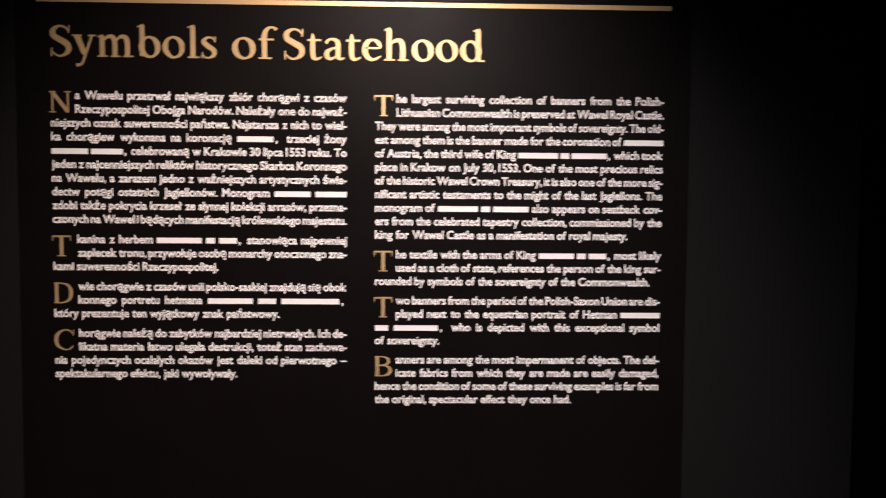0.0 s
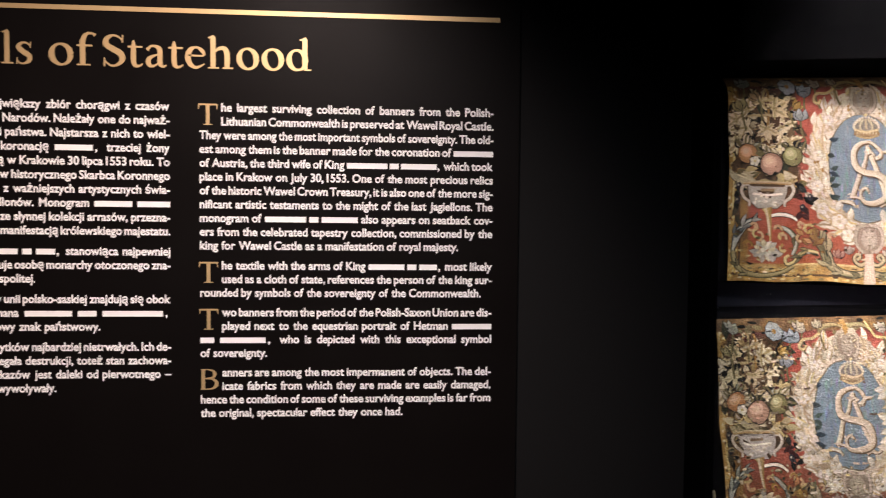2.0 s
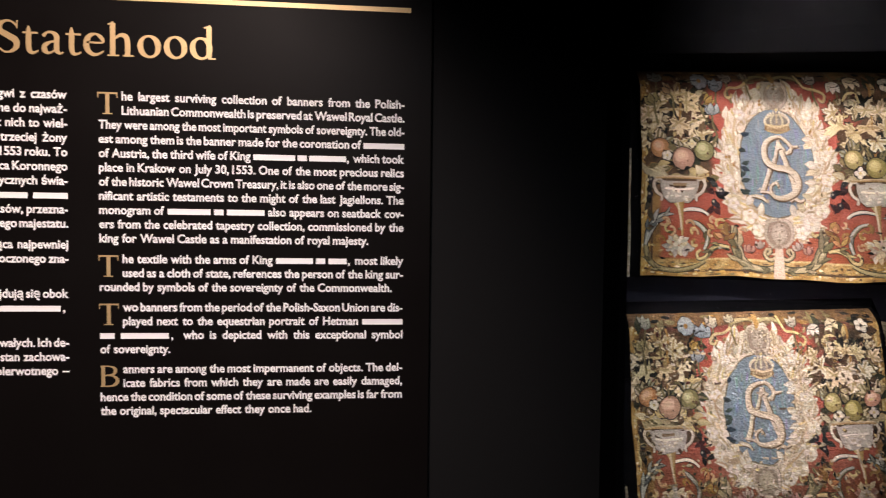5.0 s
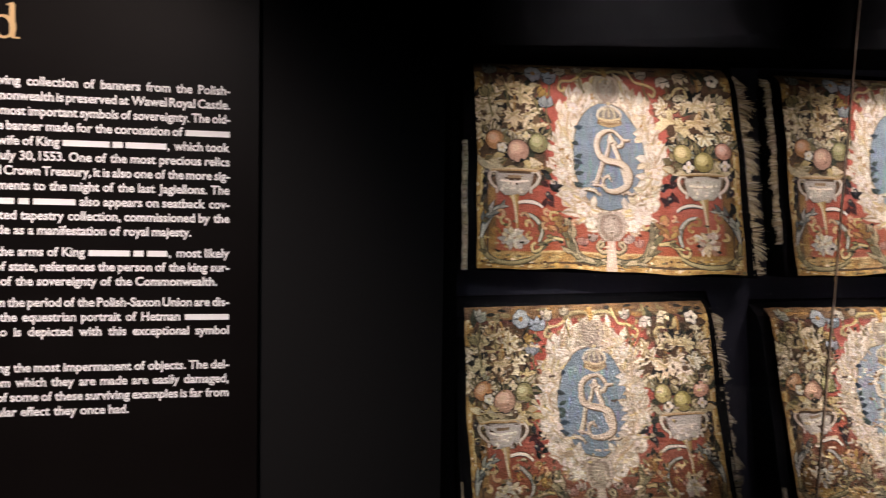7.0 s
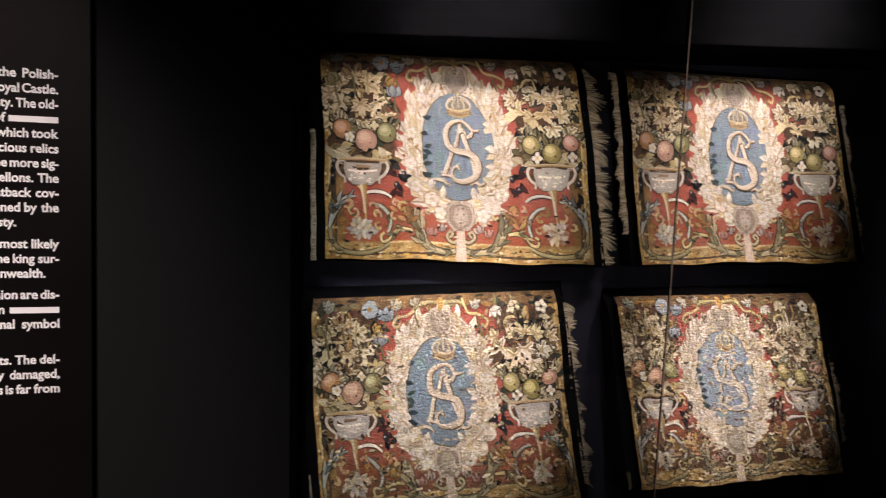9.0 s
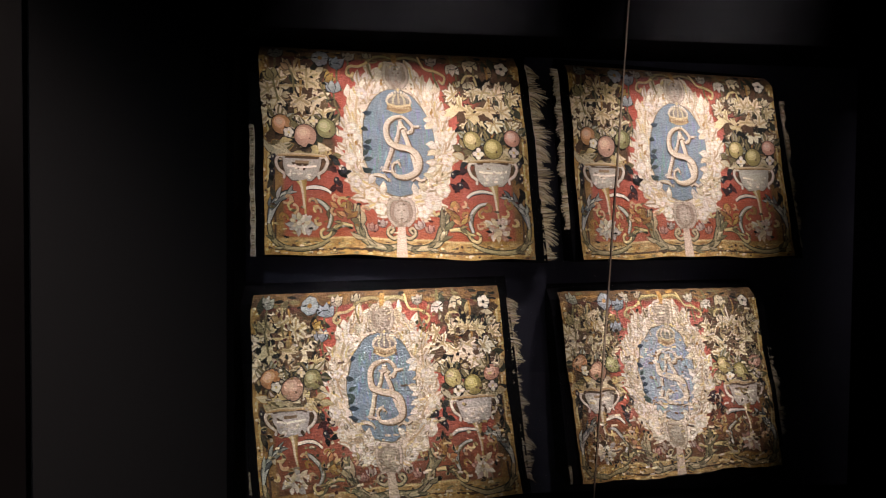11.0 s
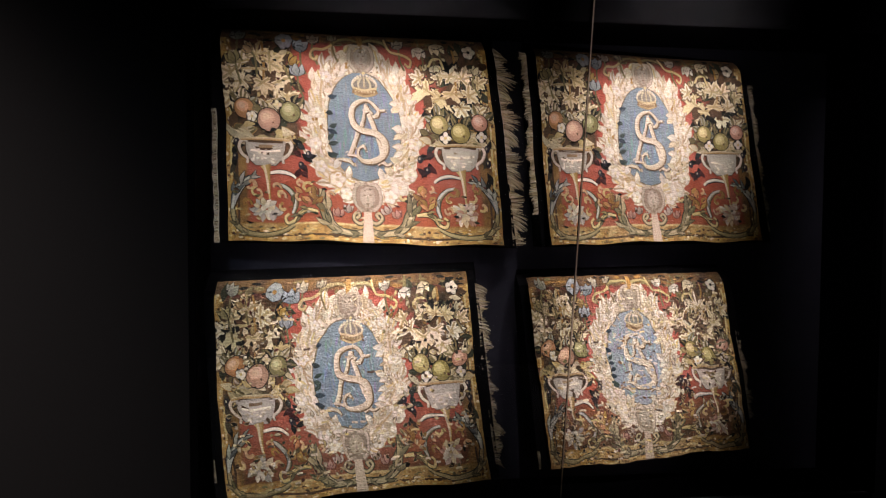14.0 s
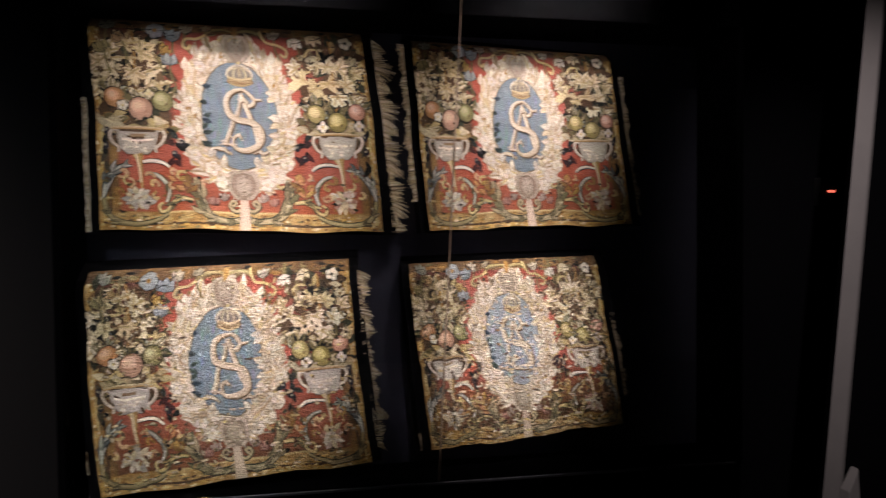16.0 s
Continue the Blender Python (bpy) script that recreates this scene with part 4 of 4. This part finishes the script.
        for i in range(34):
            a = TAU * i / 34 + rng.uniform(-0.2, 0.2)
            r = rng.uniform(0.0, 0.040)
            w.layer = 0.0028 + 0.00003 * (i % 6)
            w.leaf(-side * fx + r * math.cos(a), fy + 0.75 * r * math.sin(a), rng.uniform(0.028, 0.048), 0.024, a + rng.uniform(-0.5, 0.5), rng.choice(tints), edge=rng.choice(((0.24, 0.19, 0.12), DEEP, OCHRE)))
        w.done("peony", base, mat, "grey-white blossom")

    # on both sides a two-handled vase
    for side, (cx, vy) in ((-1, (-0.468, 0.414)), (1, (0.466, 0.411))):
        w = weave(0.0026)
        for hs in (-1, 1):
            w.line([(cx + hs * 0.086, vy + 0.050, 0.012), (cx + hs * 0.108, vy + 0.056, 0.014), (cx + hs * 0.122, vy + 0.030, 0.014), (cx + hs * 0.108, vy - 0.006, 0.013), (cx + hs * 0.082, vy - 0.028, 0.012), (cx + hs * 0.084, vy - 0.050, 0.010)], (0.44, 0.36, 0.27), (0.62, 0.52, 0.40), BROWN)
        body = [(-0.092, 0.055), (0.092, 0.055), (0.090, 0.018), (0.076, -0.030), (0.046, -0.058), (-0.046, -0.058), (-0.076, -0.030), (-0.090, 0.018)]
        w.layer += 0.0003
        w.poly([(cx + a * 1.05, vy + b * 1.05) for a, b in body], BROWN)
        w.layer += 0.0002
        w.poly([(cx + a, vy + b) for a, b in body], (0.60, 0.53, 0.43), 0.05, (cx - 0.02, vy - 0.01), 0.62)
        w.layer += 0.0002
        w.strip([(cx - 0.115, vy + 0.062, 0.012), (cx, vy + 0.066, 0.014), (cx + 0.112, vy + 0.060, 0.012)], (0.50, 0.40, 0.24), other=OCHRE)
        w.strip([(cx - 0.080, vy + 0.052, 0.006), (cx + 0.080, vy + 0.050, 0.006)], BROWN)
        w.strip([(cx - 0.032, vy + 0.030, 0.014), (cx + 0.032, vy + 0.030, 0.014)], (0.26, 0.18, 0.10))
        w.strip([(cx - 0.070, vy + 0.012, 0.008), (cx, vy + 0.006, 0.010), (cx + 0.070, vy + 0.012, 0.008)], WHITE)
        for k in range(22):
            w.oval(cx + rng.uniform(-0.06, 0.06), vy + rng.uniform(-0.045, 0.015), rng.uniform(0.004, 0.012), rng.uniform(0.003, 0.008), rng.choice((WHITE, WHITE, (0.50, 0.44, 0.35), (0.42, 0.35, 0.26))), 8, 0.12, 0.2)
        w.strip([(cx, vy - 0.056, 0.052), (cx + 0.006, vy - 0.085, 0.030), (cx + 0.010, vy - 0.15, 0.016), (cx + 0.012, vy - 0.215, 0.004)], OCHRE, other=STRAW)
        w.layer += 0.0001
        w.strip([(cx - 0.008, vy - 0.056, 0.008), (cx + 0.002, vy - 0.11, 0.006), (cx + 0.008, vy - 0.19, 0.002)], CREAM)
        w.done("vase", base, mat, "pale two-handled vase")

        # dark olive twigs beside the vase
        inner, outer = cx - side * 0.17, cx + side * 0.135
        for q in range(15):
            w = weave(0.0022 + 0.00003 * q)
            if q < 9:
                w.leaf(inner + rng.uniform(-0.02, 0.02), vy + 0.05 - 0.017 * q, rng.uniform(0.045, 0.070), 0.028, rng.choice((0.5, 2.6, -0.6, 3.7, -1.3)) + rng.uniform(-0.3, 0.3), rng.choice(((0.065, 0.020, 0.018), (0.04, 0.018, 0.018), DARK, (0.03, 0.035, 0.03))), foot=0.9)
            else:
                w.leaf(outer + rng.uniform(-0.012, 0.012), vy + 0.04 - 0.026 * (q - 9), rng.uniform(0.04, 0.07), 0.026, rng.choice((1.2, 1.9, -1.2, -1.9)), rng.choice((DARK, LEAF, (0.06, 0.05, 0.03))), foot=0.9)
            w.done("olive_leaf", base, mat)
        for x, y in ((inner + side * 0.005, vy - 0.055), (inner - side * 0.03, vy - 0.005), (outer, vy + 0.050), (outer + side * 0.004, vy - 0.020)):
            w = weave(0.0026)
            w.oval(x, y, 0.014, 0.018, (0.028, 0.024, 0.03), 12)
            w.layer += 0.0001
            w.oval(x - 0.003, y + 0.004, 0.005, 0.006, (0.34, 0.30, 0.22), 8)
            w.done("olive", base, mat)

        # basket, trellis and vine leaves over the vase
        w = weave(0.0014)
        for i in range(46):
            w.layer = 0.0010 + 0.00002 * i
            w.leaf(cx + rng.uniform(-0.16, 0.15), rng.uniform(0.46, 0.92), rng.uniform(0.05, 0.09), 0.040, rng.uniform(0, TAU), rng.choice((DARK, LEAF, LEAF, OLIVE, BROWN, (0.12, 0.06, 0.03))), foot=0.8)
        w.layer = 0.0021
        for q in range(26):
            w.leaf(cx + rng.uniform(-0.16, 0.14), rng.uniform(0.47, 0.53), rng.uniform(0.05, 0.09), 0.032, rng.choice((0.3, 2.8, -0.5, 3.6)) + rng.uniform(-0.4, 0.4), rng.choice((STRAW, CREAM, (0.46, 0.37, 0.19), OLIVE, (0.54, 0.45, 0.28))), edge=rng.choice((BROWN, OCHRE, DARK)))
        w.layer = 0.0024
        for dx in (0.006,):
            w.line([(cx + dx, 0.53, 0.012), (cx + dx + 0.004, 0.70, 0.009), (cx + dx + 0.01, 0.86, 0.006), (cx + 1.5 * dx, 0.93, 0.003)], BROWN, OCHRE, BROWN, 0.003)
        for dy in (0.795,):
            w.line([(cx - 0.10, dy, 0.007), (cx, dy + 0.006, 0.010), (cx + 0.08, dy - 0.004, 0.006)], OCHRE, (0.40, 0.30, 0.14), BROWN, 0.003)
        for q in range(44):
            w.layer = 0.0022 + 0.00001 * q
            w.leaf(cx + rng.uniform(-0.165, 0.145), rng.uniform(0.56, 0.88), rng.uniform(0.035, 0.075), rng.uniform(0.020, 0.034), rng.uniform(0, TAU), rng.choice((STRAW, (0.52, 0.41, 0.20), (0.46, 0.34, 0.15), (0.34, 0.24, 0.10), (0.60, 0.49, 0.28), CREAM)), edge=rng.choice((BROWN, DARK, DARK)))
        w.done("foliage", base, mat, "olive and dark green leaves on a trellis")
        LEAVES = ((-0.095, 0.745, 0.070, 3.3), (-0.03, 0.865, 0.066, 1.3), (0.075, 0.745, 0.062, -0.7), (-0.06, 0.655, 0.058, 4.2), (0.06, 0.665, 0.055, 5.2), (-0.145, 0.78, 0.050, 2.6), (0.04, 0.83, 0.058, 0.4), (-0.135, 0.67, 0.056, 3.8), (0.005, 0.74, 0.052, 4.9), (-0.09, 0.83, 0.050, 2.2), (0.115, 0.675, 0.048, 0.2), (0.0, 0.645, 0.048, 4.7)) if side < 0 else (
            (-0.135, 0.735, 0.066, 3.4), (-0.075, 0.70, 0.066, 4.6), (-0.015, 0.725, 0.060, 5.0), (-0.06, 0.80, 0.050, 2.4), (0.045, 0.795, 0.055, 1.0), (-0.02, 0.805, 0.055, 1.9), (0.075, 0.715, 0.050, 0.3), (0.02, 0.66, 0.050, 5.4), (-0.165, 0.79, 0.042, 2.9), (-0.105, 0.64, 0.046, 4.2), (0.10, 0.64, 0.044, 5.9), (0.125, 0.775, 0.042, 0.6))
        for i, (dx, y, size, a) in enumerate(LEAVES):
            w = weave(0.0026 + 0.00005 * i)
            w.vine(cx + dx + rng.uniform(-0.008, 0.008), y, size * 1.40, a + rng.uniform(-0.25, 0.25), rng.choice((CREAM, CREAM, (0.72, 0.61, 0.40), (0.64, 0.51, 0.28), (0.60, 0.48, 0.27), (0.58, 0.44, 0.20)) if side < 0 else (CREAM, (0.74, 0.65, 0.46), (0.72, 0.62, 0.42), CREAM, (0.62, 0.50, 0.27))), rng.choice((DARK, BROWN, (0.14, 0.085, 0.04))), (0.36, 0.27, 0.12))
            w.done("vine_leaf", base, mat)

    # fruit
    FRUIT = ((-0.561, 0.619, 0.046, ORANGE, (0.62, 0.40, 0.24)), (-0.350, 0.607, 0.047, (0.26, 0.24, 0.09), (0.46, 0.42, 0.22)), (-0.451, 0.569, 0.053, (0.54, 0.30, 0.19), (0.66, 0.45, 0.30)),
             (0.367, 0.573, 0.045, PEAR, (0.62, 0.52, 0.26)), (0.572, 0.586, 0.040, PINK, (0.64, 0.44, 0.32)), (0.471, 0.534, 0.048, (0.38, 0.31, 0.09), (0.58, 0.50, 0.22)))
    for k, (x, y, r, c, b) in enumerate(FRUIT):
        w = weave(0.0038 + 0.0001 * k)
        for q in range(5):
            a = rng.uniform(0.2, 2.9)
            w.leaf(x + 0.8 * r * math.cos(a), y + 0.8 * r * math.sin(a), rng.uniform(0.04, 0.07), 0.034, a + rng.uniform(-0.6, 0.6), rng.choice((LEAF, CREAM, (0.60, 0.53, 0.37), (0.36, 0.36, 0.26), DARK)), vein=OLIVE, edge=DARK)
        w.layer += 0.0003
        w.fruit(x, y, r, c, b)
        w.done("fruit", base, mat, "woven apple or pear")
    BLOSSOM = ((-0.529, 0.583, 0.025, WHITE, STRAW, 5), (-0.355, 0.941, 0.042, (0.33, 0.36, 0.36), OCHRE, 7), (0.394, 0.511, 0.028, WHITE, STRAW, 4), (0.576, 0.518, 0.026, (0.68, 0.58, 0.48), STRAW, 4), (0.559, 0.925, 0.034, WHITE, DARK, 5), (-0.406, 0.640, 0.022, CREAM, STRAW, 4))
    for x, y, r, c, heart, n in BLOSSOM:
        w = weave(0.0046)
        w.flower(x, y, r, c, heart, n, DARK)
        w.done("blossom", base, mat)
    TULIP = ((-0.277, 0.886, 0.070, 1.5, (0.30, 0.34, 0.36)), (-0.298, 0.776, 0.062, 1.7, (0.34, 0.37, 0.37)), (-0.570, 0.933, 0.060, 1.5, (0.30, 0.30, 0.24)), (-0.584, 0.827, 0.060, 2.0, (0.34, 0.28, 0.12)), (-0.335, 0.831, 0.055, 0.8, GOLD), (-0.507, 0.877, 0.050, 2.5, (0.46, 0.30, 0.13)),
             (0.304, 0.940, 0.062, 4.7, WHITE), (0.396, 0.963, 0.064, 4.8, CREAM), (0.204, 0.923, 0.055, 1.6, (0.50, 0.45, 0.34)), (0.376, 0.856, 0.052, 4.9, CREAM), (0.576, 0.814, 0.050, 1.0, CREAM), (-0.219, 0.933, 0.055, 1.5, (0.44, 0.38, 0.28)), (-0.121, 0.951, 0.040, 1.6, (0.40, 0.33, 0.22)))
    for x, y, size, a, c in TULIP:
        w = weave(0.0040)
        w.strip([(x, y, 0.005), (x - 0.02 * math.cos(a), y - 0.05 * math.sin(a), 0.005), (x + 0.02, y - 0.10, 0.004)], OLIVE)
        w.layer += 0.0001
        w.tulip(x, y, size, a, c, DARK)
        w.done("tulip", base, mat)
    for pts in (((-0.122, 0.929, 0.006), (-0.166, 0.906, 0.010), (-0.212, 0.904, 0.012), (-0.231, 0.872, 0.012), (-0.210, 0.857, 0.010), (-0.195, 0.876, 0.006)), ((0.135, 0.974, 0.006), (0.157, 0.913, 0.010), (0.219, 0.896, 0.012), (0.259, 0.874, 0.012), (0.250, 0.841, 0.010), (0.229, 0.856, 0.006)), ((0.423, 0.836, 0.006), (0.407, 0.879, 0.009), (0.369, 0.878, 0.008), (0.346, 0.844, 0.005))):
        w = weave(0.0038)
        w.line(list(pts), (0.48, 0.34, 0.20), STRAW, DEEP, 0.004)
        w.done("curl", base, mat, "straw curl on red")

    # flecks of dark and pale thread strewn over foliage and scrolls; on worn cloths more, painting in highlights and
    # crevices of the relief
    w = weave(0.0048)
    for i in range(int(200 + 520 * worn)):
        x, y = rng.choice((-1, 1)) * rng.uniform(0.02, 0.60), rng.uniform(0.08, 0.90)
        inside = (x / 0.285) ** 2 + ((y - cy) / 0.385) ** 2
        if inside < (0.42 if worn else 1.0) or (worn == 0.0 and (abs(x) < 0.30 or y < 0.68) and y > 0.32):
            continue
        if abs(abs(x) - 0.44) < 0.12 and 0.34 < y < 0.66 and rng.random() < 0.75:
            continue
        tones = (WHITE, (0.66, 0.57, 0.42), CREAM, (0.60, 0.52, 0.38)) if inside < 1 else (CREAM, OCHRE, LEAF, OLIVE, STRAW, DARK, DARK, DEEP, BROWN, (0.5, 0.42, 0.3))
        w.layer = 0.0048 + 0.000004 * (i % 90)
        w.leaf(x, y, rng.uniform(0.012, 0.036), rng.uniform(0.007, 0.015), rng.uniform(0, TAU) if worn else rng.choice((0.2, 2.9)), rng.choice(tones), edge=rng.choice((BROWN, (0.26, 0.19, 0.10), (0.34, 0.25, 0.13))) if worn else None, foot=0.5)
    tagged(w.done("leaflet_and_painted_relief", base, mat), kind="stuff")

    # wear: threads of warp laid bare in slits along the weft
    w = weave(0.0060)
    for i in range(int(150 * worn)):
        x, y = rng.uniform(-0.6, 0.6), rng.uniform(0.05, 0.92) ** 1.25
        ln = rng.uniform(0.012, 0.042)
        w.strip([(x, y, 0.002), (x + ln / 2, y + rng.uniform(-0.004, 0.004), rng.uniform(0.004, 0.009)), (x + ln, y, 0.002)], rng.choice((STRAW, CREAM, (0.40, 0.33, 0.23), (0.22, 0.17, 0.11), (0.10, 0.07, 0.045), (0.58, 0.50, 0.38))))
    tagged(w.done("worn_thread", base, mat), kind="stuff")
    return base, cloth


def fringe(cloth, side, v0, v1, length, seed, parent, band=0.022, strip=0.010):
    """A narrow cream selvedge beyond the black band, and the loose silk threads that hang from it in tufts."""
    rng = random.Random(seed)
    w = Weave(cloth, rng)

    def thread(v, start, ln, drop, wide, colour, off, taper=0.55):
        p = cloth.at(0.0 if side < 0 else 1.0, v, off)
        base = len(w.v)
        for k in range(4):
            t = k / 3
            x, z = p[0] + side * (start + ln * t), p[2] - drop * t ** 1.6
            half = wide * (1 - taper * t)
            for dz in (-half, half):
                w.v.append((x, p[1] + 0.0015 * k + 0.001 * math.sin(7 * seed + 90 * v + k), z + dz))
                w.col.append(colour)
        for k in range(3):
            q = base + 2 * k
            w.f.append((q, q + 1, q + 3, q + 2))

    rows = int(90 * (v1 - v0)) + 2
    for i in range(rows):
        v = v0 + (v1 - v0) * i / rows
        thread(v, band + 0.003, strip - 0.003 + 0.0012 * math.sin(0.9 * i + seed), 0.0, 0.7 * cloth.tall * (v1 - v0) / rows, w.shade((0.68, 0.61, 0.46), 0.08), -0.0125, 0.0)
    n = int(720 * (v1 - v0))
    for i in range(n):
        v = v0 + (v1 - v0) * (i + rng.uniform(-0.5, 0.5)) / n
        tuft = 0.62 + 0.38 * math.sin(46 * v + seed) * math.sin(17 * v + 2 * seed)
        ln = length * tuft * rng.uniform(0.45, 1.25)
        thread(v, band + 0.3 * strip, ln + 0.5 * strip, ln * (0.25 + 0.35 * math.sin(29 * v + seed)) + rng.uniform(-0.004, 0.006), rng.uniform(0.0008, 0.0020),
               w.shade(rng.choice(((0.66, 0.56, 0.37), (0.54, 0.44, 0.27), (0.38, 0.30, 0.17), (0.58, 0.47, 0.25), (0.76, 0.67, 0.49), (0.18, 0.13, 0.075))), 0.2), -0.012 + rng.uniform(-0.003, 0.004))
    return tagged(w.done("fringe", parent, parent.data.materials[0], "loose cream silk fringe"), kind="stuff")


def backing(cloth, label):
    """A black velvet-covered wedge that carries a tapestry, its back against the case's lining."""
    tl, tr, bl, br = cloth.c
    n, bm = 12, bmesh.new()
    front, rear = {}, {}
    for i in range(n + 1):
        for k in range(n + 1):
            u, v = -0.044 + 1.088 * i / n, -0.012 + 1.057 * k / n
            p = (bl * (1 - u) + br * u) * (1 - v) + (tl * (1 - u) + tr * u) * v
            rim = 0.004 if i in (0, n) or k in (0, n) else 0.0
            p = p - cloth.n * (0.010 + rim + 0.034 * max(0.0, (v - 0.88) / 0.12) ** 2)
            front[i, k] = bm.verts.new(p)
            rear[i, k] = (p[0], back_y(p[0]) - 0.001, p[2])
    for i in range(n):
        for k in range(n):
            bm.faces.new((front[i, k], front[i + 1, k], front[i + 1, k + 1], front[i, k + 1]))
    rim = [(i, 0) for i in range(n)] + [(n, k) for k in range(n)] + [(i, n) for i in range(n, 0, -1)] + [(0, k) for k in range(n, 0, -1)]
    back = [bm.verts.new(rear[q]) for q in rim]
    for a in range(len(rim)):
        b = (a + 1) % len(rim)
        bm.faces.new((front[rim[b]], front[rim[a]], back[a], back[b]))
    bm.faces.new(list(reversed(back)))
    return tagged(part("display_board", bm, M_VELVET), label, "display board", "boards in the display case")


UNITS = (
    ((1.863, -0.029, 1.860), (2.534, -0.087, 1.862), (1.885, -0.028, 1.320), (2.593, -0.115, 1.307)),
    ((2.667, -0.109, 1.850), (3.225, -0.200, 1.823), (2.715, -0.140, 1.312), (3.275, -0.253, 1.326)),
    ((1.843, -0.041, 1.214), (2.490, -0.088, 1.237), (1.878, -0.060, 0.648), (2.544, -0.141, 0.693)),
    ((2.657, -0.118, 1.223), (3.182, -0.220, 1.240), (2.699, -0.169, 0.714), (3.230, -0.262, 0.765)),
)
LABELS = (
    "red tapestry with a crowned monogram in a pale leaf wreath",
    "red tapestry with crowned monogram, its side in shade",
    "worn red tapestry with a crowned monogram on deep blue",
    "faded and frayed red tapestry with a blurred crowned monogram",
)
WEAR = (dict(rib=0.35, fade=0.2, fray=0.04), dict(rib=0.35, fade=0.25, fray=0.05), dict(rib=0.95, fade=0.22, fray=0.07, slack=1.2, worn=0.55), dict(rib=1.0, fade=0.32, fray=0.10, slack=1.2, worn=1.1))
# for each cloth: foot, top, thread length and selvedge of the first side, then of the second
FRINGES = ((0.0, 0.62, 0.003, 0.016, 0.0, 0.97, 0.046, 0.012), (0.16, 0.97, 0.016, 0.008, 0.06, 0.86, 0.016, 0.013), (0.10, 0.20, 0.004, 0.004, 0.06, 0.94, 0.034, 0.008), (0.0, 0.09, 0.006, 0.005, 0.16, 0.66, 0.020, 0.008))
for k, corners in enumerate(UNITS):
    base, cloth = tapestry(corners, 11 + 5 * k, (11, 11, 12, 26)[k], LABELS[k], **WEAR[k])
    backing(cloth, "black velvet board under a tapestry in the case")
    l0, l1, ll, ls, r0, r1, rl, rs = FRINGES[k]
    fringe(cloth, -1, l0, l1, ll, 70 + k, base, 0.022, ls)
    fringe(cloth, 1, r0, r1, rl, 80 + k, base, (0.024, 0.024, 0.019, 0.019)[k], rs)


# ---------------------------------------------------------------- beyond the case
# a stone door jamb that leans a little at the end of a dark partition
jamb = tagged(new("stone_jamb"), "pale grey stone door jamb with a chamfered edge", "door jamb")
jamb.location = (4.0, -0.22, 0.0)
bpy.context.view_layer.update()


def jamb_x(z):
    return 4.067 + (z - 1.24) * 0.1075


bm = bmesh.new()
profile = ((0.0, -0.250), (0.050, -0.268), (0.066, -0.250), (0.100, -0.240), (0.100, -0.190), (0.06, -0.190))
prism(bm, [(jamb_x(0.0) + a, b, 0.001) for a, b in profile], [(jamb_x(3.1) + a, b, 3.1) for a, b in profile], 0.004)
part("shaft", bm, M_STONE, jamb)
bm = bmesh.new()
prism(bm, [(jamb_x(0.0) + 0.07, -0.30, 0.001), (jamb_x(0.0) + 0.18, -0.30, 0.001), (jamb_x(0.0) + 0.18, -0.245, 0.001), (jamb_x(0.0) + 0.07, -0.245, 0.001)],
      [(jamb_x(0.46) + 0.08, -0.275, 0.46), (jamb_x(0.46) + 0.125, -0.270, 0.53), (jamb_x(0.46) + 0.125, -0.245, 0.53), (jamb_x(0.46) + 0.08, -0.245, 0.46)], 0.004)
part("base_stub", bm, M_STONE, jamb)
bm = bmesh.new()
prism(bm, [(jamb_x(0.0) + 0.101, -0.235, 0.0), (5.999, -0.235, 0.0), (5.999, -0.192, 0.0), (jamb_x(0.0) + 0.101, -0.192, 0.0)],
      [(jamb_x(3.4) + 0.101, -0.235, 3.4), (5.999, -0.235, 3.4), (5.999, -0.192, 3.4), (jamb_x(3.4) + 0.101, -0.192, 3.4)])
structure("partition_wall", bm, M_CEIL, "black painted partition beside the stone jamb", "wall")

sensor = tagged(part("wall_sensor", box(4.270, 4.380, -0.012, 0.0149, 1.40, 1.51, 0.006), M_HOUSING), "black alarm sensor with a glowing red indicator", "wall sensor")
part("indicator", box(4.306, 4.342, -0.016, -0.0115, 1.453, 1.462, 0.001), M_LED, sensor, "glowing red indicator")
